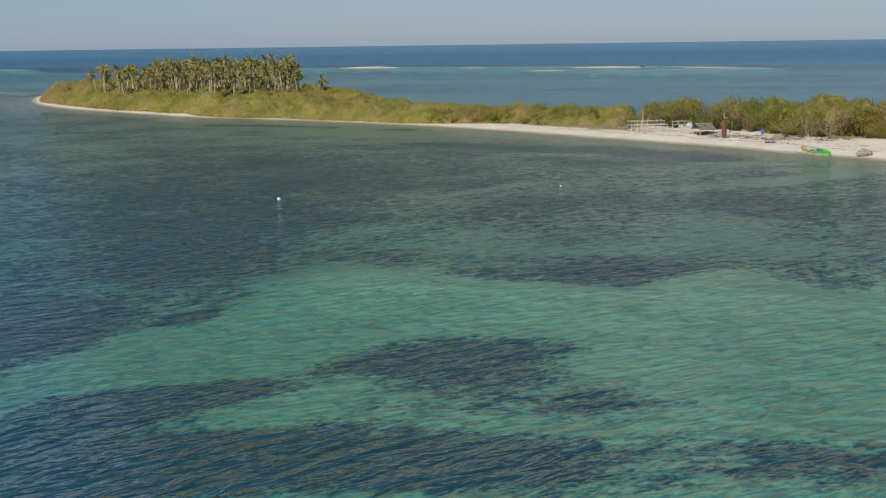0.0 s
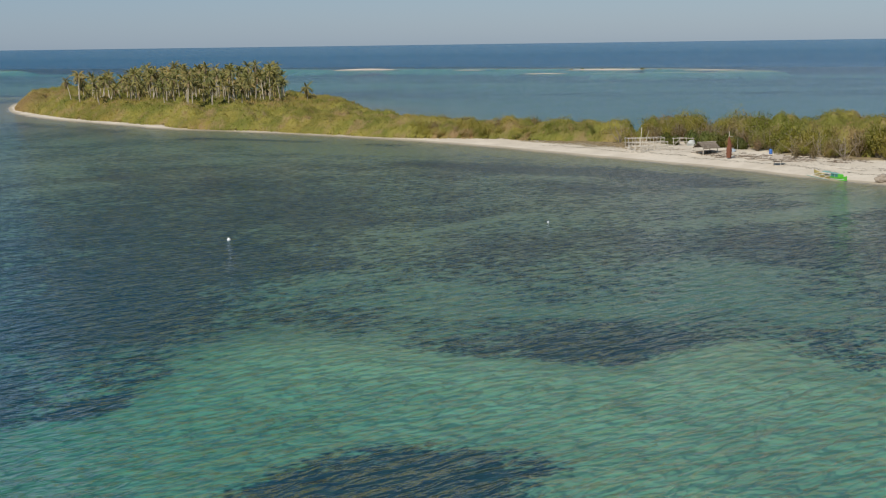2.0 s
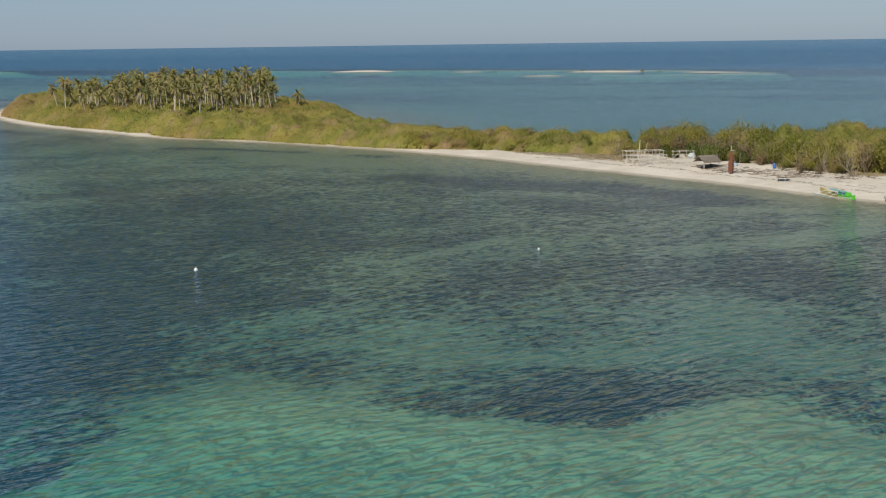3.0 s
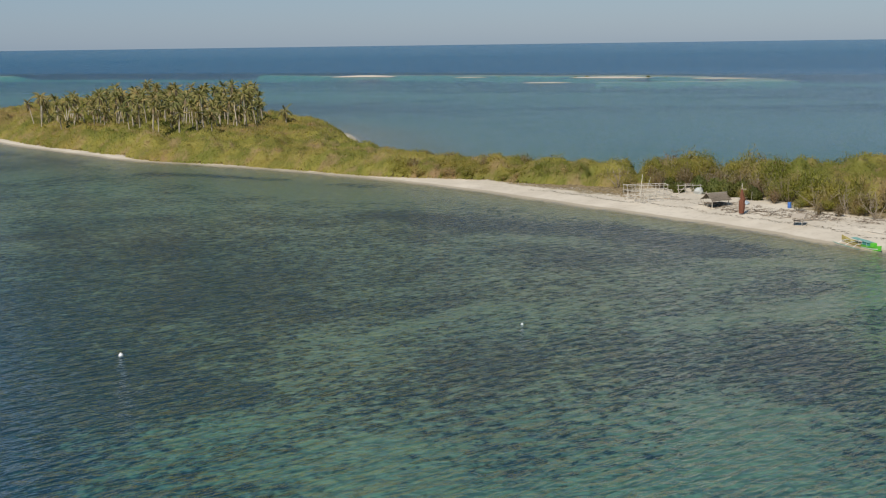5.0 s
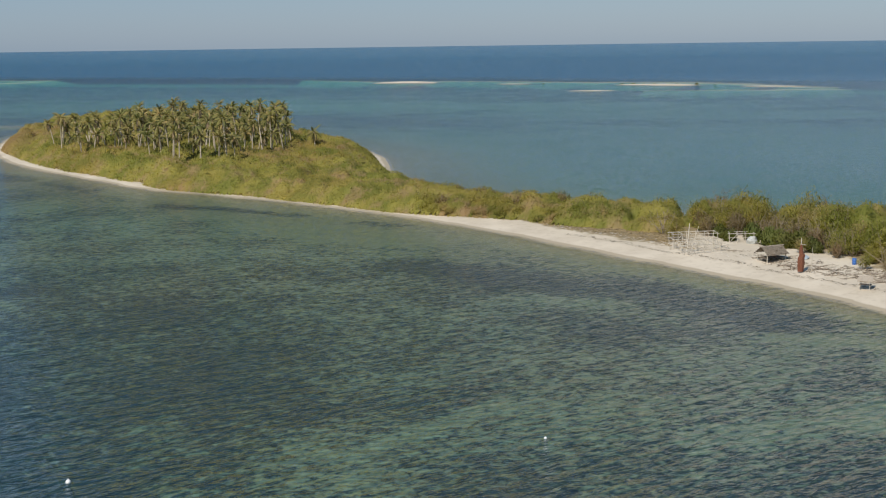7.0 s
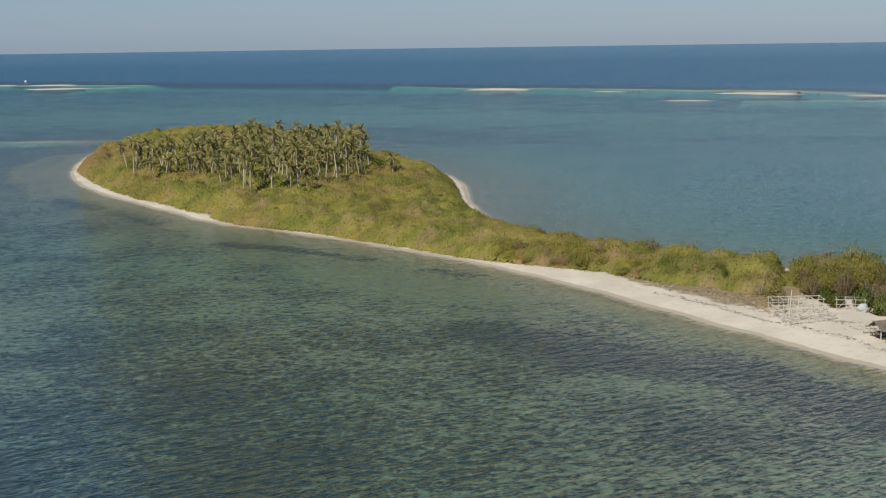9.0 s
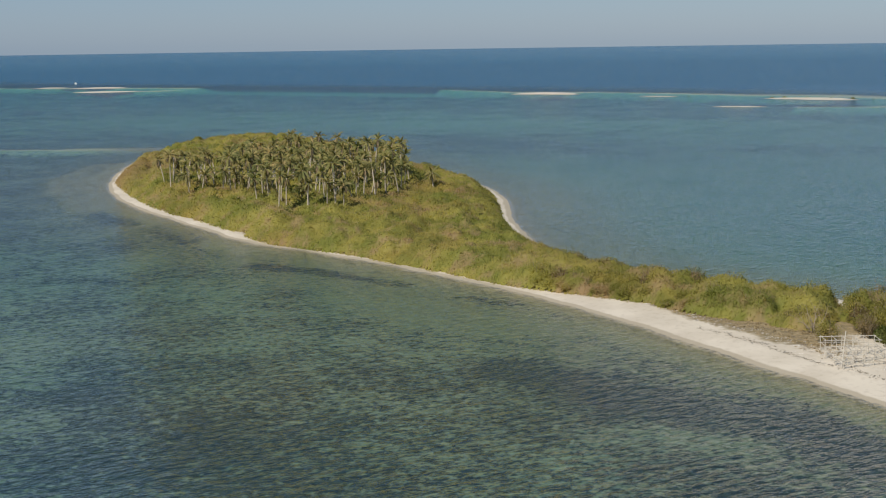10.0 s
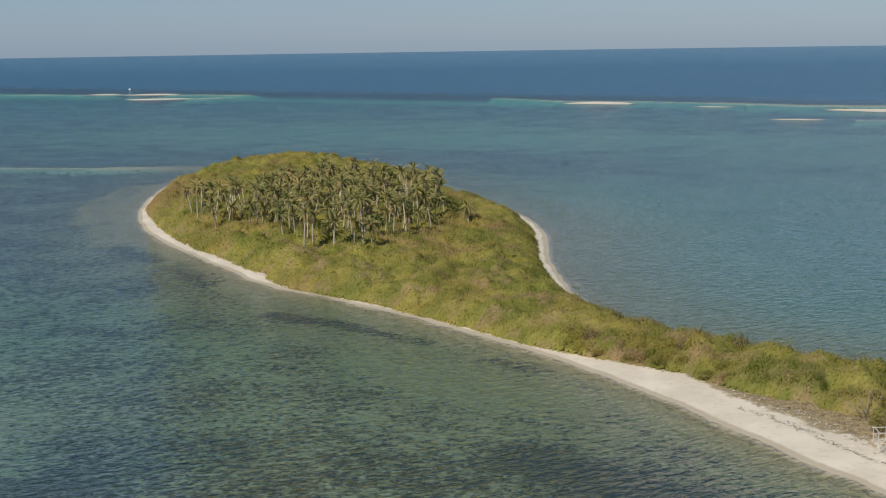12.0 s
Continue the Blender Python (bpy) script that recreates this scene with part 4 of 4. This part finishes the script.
def lean_to(x, y, turn):
    root = empty("roofed_stand")
    for sx_ in (-0.75, 0.75):
        for sy_ in (-0.5, 0.5):
            bm = bmesh.new()
            bar(bm, (sx_, sy_, -0.45), (sx_, sy_, 1.55 + 0.3 * sy_), 0.045, 0.04, 6)
            part("leg", bm, BAMBOO, root)
    bm = bmesh.new()
    bmesh.ops.create_grid(bm, x_segments=8, y_segments=5, size=1, matrix=Matrix.Translation((0, 0, 1.62)) @ Matrix.Rotation(radians(17), 4, "X") @ Matrix.Diagonal((1.15, 0.95, 1, 1)))
    for v in bm.verts:
        v.co.z += 0.04 * math.sin(9 * v.co.x) - 0.06 * abs(v.co.x)
    bmesh.ops.solidify(bm, geom=bm.faces[:], thickness=0.06)
    part("roof", bm, THATCH, root, "sagging grey thatch roof")
    for k in range(4):
        bm = bmesh.new()
        bmesh.ops.create_cube(bm, size=1, matrix=Matrix.Translation((0, -0.45 + 0.3 * k, 0.72)) @ Matrix.Diagonal((1.8, 0.24, 0.05, 1)))
        part("shelf_plank", bm, DARK_WOOD, root)
    root.matrix_basis = pose(x, y, g(x, y), 0, 0, turn)
    root.scale = (0.78, 0.78, 0.85)
    return tagged(root, "small bamboo stand with a sagging grey roof and shelf", "stand")


lean_to(52.6, 202.4, -25)


def hung_net(x, y):
    """A bundle of brown net hung from a pole with a short arm."""
    root = empty("hung_net")
    bm = bmesh.new()
    bar(bm, (0, 0, -0.5), (0.05, 0, 4.6), 0.07, 0.045, 7)
    part("pole", bm, BAMBOO, root)
    bm = bmesh.new()
    bar(bm, (-0.1, -0.15, 3.75), (0.65, -0.15, 3.7), 0.045, 0.04, 6)
    part("arm", bm, BAMBOO, root)
    r = random.Random(9)
    bm = bmesh.new()
    rings, n = [], 18
    for k in range(15):
        t = k / 14
        z = 0.12 + 3.65 * t
        w = 0.37 + 0.05 * math.sin(5 * t) - 0.10 * soft_step(np.array(t), 0.55, 0.75).item() - 0.15 * max(0, t - 0.8) * 5
        cx_ = 0.04 * math.sin(3 * t) + (0.10 if 0.5 < t < 0.7 else 0.0)
        rings.append([bm.verts.new((cx_ + w * (1 + 0.13 * math.sin(4 * a + 3 * t) + 0.08 * r.uniform(-1, 1)) * math.cos(a), -0.15 + 0.6 * w * (1 + 0.15 * math.sin(5 * a + 2)) * math.sin(a), z)) for a in [2 * math.pi * i / n for i in range(n)]])
    for lo, hi in zip(rings, rings[1:]):
        for i in range(n):
            bm.faces.new((lo[i], lo[(i + 1) % n], hi[(i + 1) % n], hi[i]))
    bm.faces.new(rings[0][::-1]), bm.faces.new(rings[-1])
    part("net", bm, NET, root, "rust-brown bundled fishing net")
    root.matrix_basis = pose(x, y, g(x, y))
    return tagged(root, "rust-brown fishing net hung from a tall pole on the sand", "fishing net")


hung_net(47.2, 213.6)


def drum(x, y):
    root = empty("plastic_drum")
    bm = bmesh.new()
    prof = [(0.27, 0), (0.29, 0.03), (0.29, 0.28), (0.305, 0.30), (0.305, 0.33), (0.29, 0.35), (0.29, 0.57), (0.305, 0.59), (0.305, 0.62), (0.29, 0.64), (0.29, 0.86), (0.26, 0.9)]
    rings = [[bm.verts.new((q * math.cos(2 * math.pi * i / 20), q * math.sin(2 * math.pi * i / 20), z)) for i in range(20)] for q, z in prof]
    for lo, hi in zip(rings, rings[1:]):
        for i in range(20):
            bm.faces.new((lo[i], lo[(i + 1) % 20], hi[(i + 1) % 20], hi[i])).smooth = True
    bm.faces.new(rings[0][::-1])
    part("body", bm, BLUE, root)
    bm = bmesh.new()
    bar(bm, (0, 0, 0.86), (0, 0, 0.92), 0.275, 0.265, 20)
    part("lid", bm, BLUE, root)
    root.matrix_basis = pose(x, y, g(x, y) - 0.02)
    return tagged(root, "blue plastic drum standing on the sand by the scrub", "drum")


drum(55.3, 217.4)


def crumpled(name, x, y, rx, ry, rz, seed, material, label, category):
    bm = bmesh.new()
    bmesh.ops.create_icosphere(bm, subdivisions=4, radius=1)
    for v in bm.verts:
        q = v.co * 1.6 + Vector((seed * 3.1, seed, 0))
        v.co *= 1 + 0.35 * noise.noise(q) + 0.15 * noise.noise(q * 3)
        v.co.z = max(v.co.z, -0.35)
    for f in bm.faces:
        f.smooth = True
    bmesh.ops.scale(bm, vec=(rx, ry, rz), verts=bm.verts[:])
    ob = part(name, bm, material)
    ob.matrix_basis = pose(x, y, g(x, y) + 0.28 * rz, 0, 0, seed * 40)
    return tagged(ob, label, category)


crumpled("tarpaulin", 45.0, 235.0, 0.9, 0.7, 0.8, 1, CLOTH, "crumpled pale tarpaulin heap at the edge of the scrub", "tarpaulin")
crumpled("tarpaulin", 50.2, 236.6, 1.5, 1.0, 0.8, 2, SLATE_CLOTH, "faded blue-grey tarpaulin draped among dead branches", "tarpaulin")
crumpled("tarpaulin", 49.6, 221.4, 0.6, 0.5, 0.4, 3, SLATE_CLOTH, "small grey tarpaulin heap beside the shelter", "tarpaulin")


def dead_shrub(x, y, height, seed):
    r = np.random.RandomState(seed)
    bm = bmesh.new()
    for _ in range(9):
        a = r.uniform(0, 6.28)
        p = Vector((0.1 * math.cos(a), 0.1 * math.sin(a), -0.3))
        way = Vector((0.6 * math.cos(a), 0.6 * math.sin(a), 1.0))
        rad = 0.06
        for k in range(4):
            q = p + way.normalized() * height * r.uniform(0.22, 0.36)
            bar(bm, p, q, rad, rad * 0.7, 5)
            for _ in range(2):
                side = q + Vector((r.normal(), r.normal(), r.uniform(0.1, 1.0))).normalized() * height * 0.22
                bar(bm, q, side, rad * 0.5, 0.008, 4)
            p, rad = q, rad * 0.7
            way = way + Vector((r.normal() * 0.5, r.normal() * 0.5, 0.1))
    ob = part("dead_shrub", bm, TWIG)
    ob.matrix_basis = pose(x, y, g(x, y))
    return tagged(ob, "leafless grey dead shrub on sandy ground", "dead shrub", "dead shrubs at the camp")


for k, (x, y, h) in enumerate([(49, 237, 3.6), (51.5, 239, 4.2), (52.3, 235, 3.4), (54, 229, 4), (47.5, 238.5, 3.2), (58.7, 214.6, 3.6), (33, 246, 3.6), (42.8, 251, 4.6),
                               (56.5, 222.5, 3.6), (61.5, 209, 4), (20, 262, 3.4), (64, 204, 3.6)]):
    dead_shrub(x, y, h, 800 + k)


def driftwood(seed, length):
    r = np.random.RandomState(seed)
    bm = bmesh.new()
    p, way, rad = Vector((-length / 2, 0, 0.04)), Vector((1, 0, 0.02)), 0.03 + 0.015 * length
    for k in range(4):
        q = p + way * length / 4
        bar(bm, p, q, rad, rad * 0.85, 7)
        if r.uniform() < 0.6:
            bar(bm, q, q + Vector((r.uniform(0.2, 0.6), r.normal() * 0.5, r.uniform(0.0, 0.5))), rad * 0.5, 0.015, 5)
        p, rad = q, rad * 0.85
        way = (way + Vector((0, r.normal() * 0.16, 0))).normalized()
    return bm


log_kinds = []
for k in range(6):
    ob = part("driftwood", driftwood(900 + k, 0.9 + 0.28 * k), DRIFT)
    log_kinds.append(tagged(ob, "bleached driftwood branch lying on the sand", "driftwood", "driftwood on the beach"))
spots = [(46.0 + rng.uniform(0, 13), 0) for _ in range(46)]
for n, (x, _) in enumerate(spots):
    y = 262 - 0.94 * x + rng.uniform(-5.5, 3.5)
    m = pose(x, y, g(x, y), 0, 0, rng.uniform(-70, 30))
    if n < 6:
        log_kinds[n].matrix_basis = m
    else:
        copy_thing(log_kinds[rng.randint(6)], m)
for x, y, a in [(44.6, 221.8, -30), (47.6, 222.6, 10), (46.4, 221.2, -15), (48.6, 223.4, 20), (39.5, 231.5, -35), (41.5, 229.5, -20), (45.8, 218.5, 35),
                (46.6, 217.8, -40), (43.9, 223.5, 5)]:
    copy_thing(log_kinds[rng.randint(3, 6)], pose(x, y, g(x, y), 0, 0, a))


def along_coast(step, inland, seed, x0, x1, wobble):
    """Places on the near shore, that far inland."""
    r = np.random.RandomState(seed)
    p = np.array(COAST[:31], float)
    seg = np.hypot(*np.diff(p, axis=0).T)
    s = np.concatenate([[0], np.cumsum(seg)])
    t = np.arange(0, s[-1], step) + r.uniform(-0.5, 0.5, len(np.arange(0, s[-1], step))) * step
    x, y = np.interp(t, s, p[:, 0]), np.interp(t, s, p[:, 1])
    dx, dy = np.gradient(x), np.gradient(y)
    ln = np.hypot(dx, dy) + 1e-9
    off = inland + wobble * r.normal(size=len(x)) + 0.5 * np.sin(t * 0.25)
    x, y = x - dy / ln * off, y + dx / ln * off
    ok = (x > x0) & (x < x1)
    return x[ok], y[ok]


def litter_patches(name, x, y, size, material, label, category, seed, tall=0.25):
    """Small flat clumps strewn on the sand, one mesh."""
    r = np.random.RandomState(seed)
    z = ground_height(x, y)
    verts = []
    for cx_, cy_, cz_ in zip(x, y, z):
        for _ in range(7):
            c = np.array([cx_ + r.normal() * size, cy_ + r.normal() * size, cz_ + 0.03])
            a = r.uniform(0, 6.28)
            l, w = size * r.uniform(0.3, 1.0), size * r.uniform(0.1, 0.3)
            u, v = np.array([math.cos(a), math.sin(a), 0.1 * r.normal()]) * l, np.array([-math.sin(a), math.cos(a), tall]) * w
            verts += [c - u, c + v, c + u, c - 0.4 * v]
    me = mesh_from(name, np.array(verts), quads(len(verts) // 4), material)
    return tagged(new(name, me), label, category, kind="stuff")


WRACK = plain("dry_wrack", (0.10, 0.08, 0.05), (0.22, 0.17, 0.11), 4.0)
DRY_GRASS = plain("dry_grass", (0.25, 0.185, 0.09), (0.37, 0.28, 0.15), 2.0)
CORAL = plain("bleached_coral", (0.60, 0.56, 0.50), (0.78, 0.74, 0.68), 5.0)
wx_, wy_ = along_coast(0.5, 4.2, 71, 18, 66, 0.22)
litter_patches("wrack_line", wx_, wy_, 0.3, WRACK, "thin dark line of dry seaweed along the sand", "seaweed", 72)
wx_, wy_ = along_coast(0.35, 7.5, 73, -150, 40, 0.8)
litter_patches("beach_rubble", wx_, wy_, 0.22, CORAL, "pale coral rubble and shells at the top of the beach", "rubble", 74)
wx_, wy_ = along_coast(0.4, 8.6, 75, -150, 66, 1.2)
litter_patches("beach_litter", wx_, wy_, 0.3, DRIFT, "twigs and plant litter strewn along the scrub edge", "litter", 76)
tx, ty = np.concatenate([np.stack(along_coast(0.10, k, 80 + k, 6, 36, 1.0)) for k in (9, 11, 13)], 1)
litter_patches("dry_grass", tx, ty, 0.17, DRY_GRASS, "dry straw-brown grass behind the beach", "grass", 78, 1.6)
bx, by = rng.uniform(44, 66, 320), rng.uniform(-4, 5, 320)
clump = lumps(bx, by * 2, 3.0, 91) > 0.05
bx, by = bx[clump], by[clump]
litter_patches("camp_litter", bx, 264 - 0.96 * bx + by, 0.45, DRIFT, "dry brush and plant litter strewn over the camp sand", "litter", 79, 0.6)


# ---- outrigger boat ----
def hull_mesh(t0, t1, low, high, length, proud=0.0):
    """A slender hull between stations t0 and t1 of its length, and between two levels of its side (0 keel, 1 rim)."""
    bm = bmesh.new()
    n, m_ = 16, 6
    def at(t, side, u):
        half = 0.48 * (1 - abs(2 * t - 1) ** 2.6) + 0.03
        rise = 0.75 * abs(2 * t - 1) ** 3
        z = -0.25 + rise * 0.75 + (1.05 + 0.25 * rise) * u
        return Vector((length * (t - 0.5), side * (half * (0.35 + 0.65 * u ** 0.6) + proud), z))
    for side in (-1, 1):
        rows = [[bm.verts.new(at(t0 + (t1 - t0) * i / n, side, low + (high - low) * j / m_)) for j in range(m_ + 1)] for i in range(n + 1)]
        for i in range(n):
            for j in range(m_):
                q = (rows[i][j], rows[i + 1][j], rows[i + 1][j + 1], rows[i][j + 1])
                bm.faces.new(q if side < 0 else q[::-1]).smooth = True
    if low == 0:
        keel = [[bm.verts.new(at(t0 + (t1 - t0) * i / n, s_, 0)) for s_ in (-1, 1)] for i in range(n + 1)]
        deck = [[bm.verts.new(at(t0 + (t1 - t0) * i / n, s_, 0.82) * 1.0) for s_ in (-1, 1)] for i in range(n + 1)]
        for row in (keel, deck):
            for i in range(n):
                bm.faces.new((row[i][0], row[i + 1][0], row[i + 1][1], row[i][1]))
    bmesh.ops.remove_doubles(bm, verts=bm.verts[:], dist=0.001)
    return bm


def outrigger_boat(x, y, turn, length):
    root = empty("outrigger_boat")
    part("bow_hull", hull_mesh(0.0, 0.55, 0, 1, length), OLIVE_PAINT, root, "worn ochre forward hull")
    part("stern_hull", hull_mesh(0.551, 1.0, 0, 1, length), GREEN_PAINT, root, "bright green after hull")
    part("stripe", hull_mesh(0.56, 0.93, 0.30, 0.48, length, 0.012), WHITE_PAINT, root, "white stripe")
    bm = bmesh.new()
    bmesh.ops.create_cube(bm, size=1, matrix=Matrix.Translation((length * 0.17, 0, 1.15)) @ Matrix.Diagonal((1.9, 0.86, 0.75, 1)))
    bmesh.ops.bevel(bm, geom=bm.edges[:], offset=0.06, segments=2, affect="EDGES")
    part("cabin", bm, TEAL_PAINT, root, "turquoise painted cabin")
    bm = bmesh.new()
    bmesh.ops.create_cube(bm, size=1, matrix=Matrix.Translation((length * 0.31, 0, 1.2)) @ Matrix.Diagonal((0.75, 0.8, 1.0, 1)))
    bmesh.ops.bevel(bm, geom=bm.edges[:], offset=0.08, segments=2, affect="EDGES")
    part("engine_box", bm, GREEN_PAINT, root, "bright green engine box")
    bm = bmesh.new()
    bmesh.ops.create_grid(bm, x_segments=10, y_segments=4, size=1, matrix=Matrix.Translation((0.3, 0, 1.62)) @ Matrix.Diagonal((length * 0.22, 0.6, 1, 1)))
    for v in bm.verts:
        v.co.z += 0.10 - 0.18 * v.co.y ** 2 + 0.04 * math.sin(2.2 * v.co.x)
    bmesh.ops.solidify(bm, geom=bm.faces[:], thickness=0.04)
    part("canopy", bm, CANOPY, root, "faded grey-teal canopy")
    for px_ in (-length * 0.17, 0.0, length * 0.2):
        for py_ in (-0.42, 0.42):
            bm = bmesh.new()
            bar(bm, (px_, py_, 0.55), (px_, py_ * 1.25, 1.64), 0.03, 0.03, 6)
            part("canopy_post", bm, WHITE_PAINT, root)
    for px_ in (-length * 0.30, -length * 0.11, length * 0.08):
        bm = bmesh.new()
        for side in (-1, 1):
            bar(bm, (px_, 0, 0.98), (px_, side * 1.4, 0.82), 0.055, 0.05, 6)
            bar(bm, (px_, side * 1.4, 0.82), (px_, side * 2.15, 0.18), 0.05, 0.045, 6)
        part("outrigger_arm", bm, WHITE_PAINT, root, "white bamboo outrigger arm")
    for side in (-1, 1):
        bm = bmesh.new()
        bar(bm, (-length * 0.42, side * 2.15, 0.26), (-length * 0.30, side * 2.15, 0.12), 0.05, 0.075, 7)
        bar(bm, (-length * 0.30, side * 2.15, 0.12), (length * 0.26, side * 2.15, 0.12), 0.075, 0.06, 7)
        part("outrigger_float", bm, BAMBOO if side > 0 else TEAL_PAINT, root)
        bm = bmesh.new()
        bar(bm, (-length * 0.34, side * 1.4, 0.88), (length * 0.14, side * 1.4, 0.88), 0.035, 0.03, 6)
        part("side_rail", bm, BAMBOO, root)
    root.matrix_basis = pose(x, y, 0.12, 0, 2, turn)
    root.scale = (0.86, 0.8, 0.54)
    return tagged(root, "green and ochre outrigger fishing boat beached at the waterline", "boat")


outrigger_boat(56.4, 186.7, -72, 9.6)
bm = bmesh.new()
bar(bm, (-4, 0, 0.1), (4, 0, 0.14), 0.07, 0.05, 7)
ob = part("bamboo_pole", bm, BAMBOO)
ob.matrix_basis = pose(60.8, 193.5, g(60.8, 193.5) + 0.02, 0, 0, -62)
tagged(ob, "long yellowed bamboo pole lying on the sand by the boat", "pole")
crumpled("boulder", 62.3, 180.6, 1.3, 1.0, 0.8, 5, DRIFT, "low brown weathered boulder at the waterline", "boulder")


# ---- far out ----
for k, (x, y, h) in enumerate([(96, 984, 0.5), (104, 980, 0.7), (111, 977, 0.45), (118, 973, 0.6), (133, 966, 0.5), (146, 958, 0.7), (158, 951, 0.4), (40, 1012, 0.4)]):
    copy_thing(leafy[k % 2], pose(x, y, 0.1, 0, 0, 40 * k)).scale = (h * 1.3, h * 1.3, h * 0.6)


def far_boat(x, y, turn, length):
    root = empty("distant_boat")
    bm = hull_mesh(0.0, 1.0, 0, 1, length)
    part("hull", bm, WHITE_PAINT, root)
    bm = bmesh.new()
    bmesh.ops.create_cube(bm, size=1, matrix=Matrix.Translation((length * 0.08, 0, 1.5)) @ Matrix.Diagonal((length * 0.35, 0.9, 1.3, 1)))
    bmesh.ops.bevel(bm, geom=bm.edges[:], offset=0.08, segments=2, affect="EDGES")
    part("cabin", bm, WHITE_PAINT, root)
    root.matrix_basis = pose(x, y, 0, 0, 0, turn)
    return tagged(root, "small white boat far out on the open sea", "boat")


far_boat(-640, 1465, -15, 3.2)
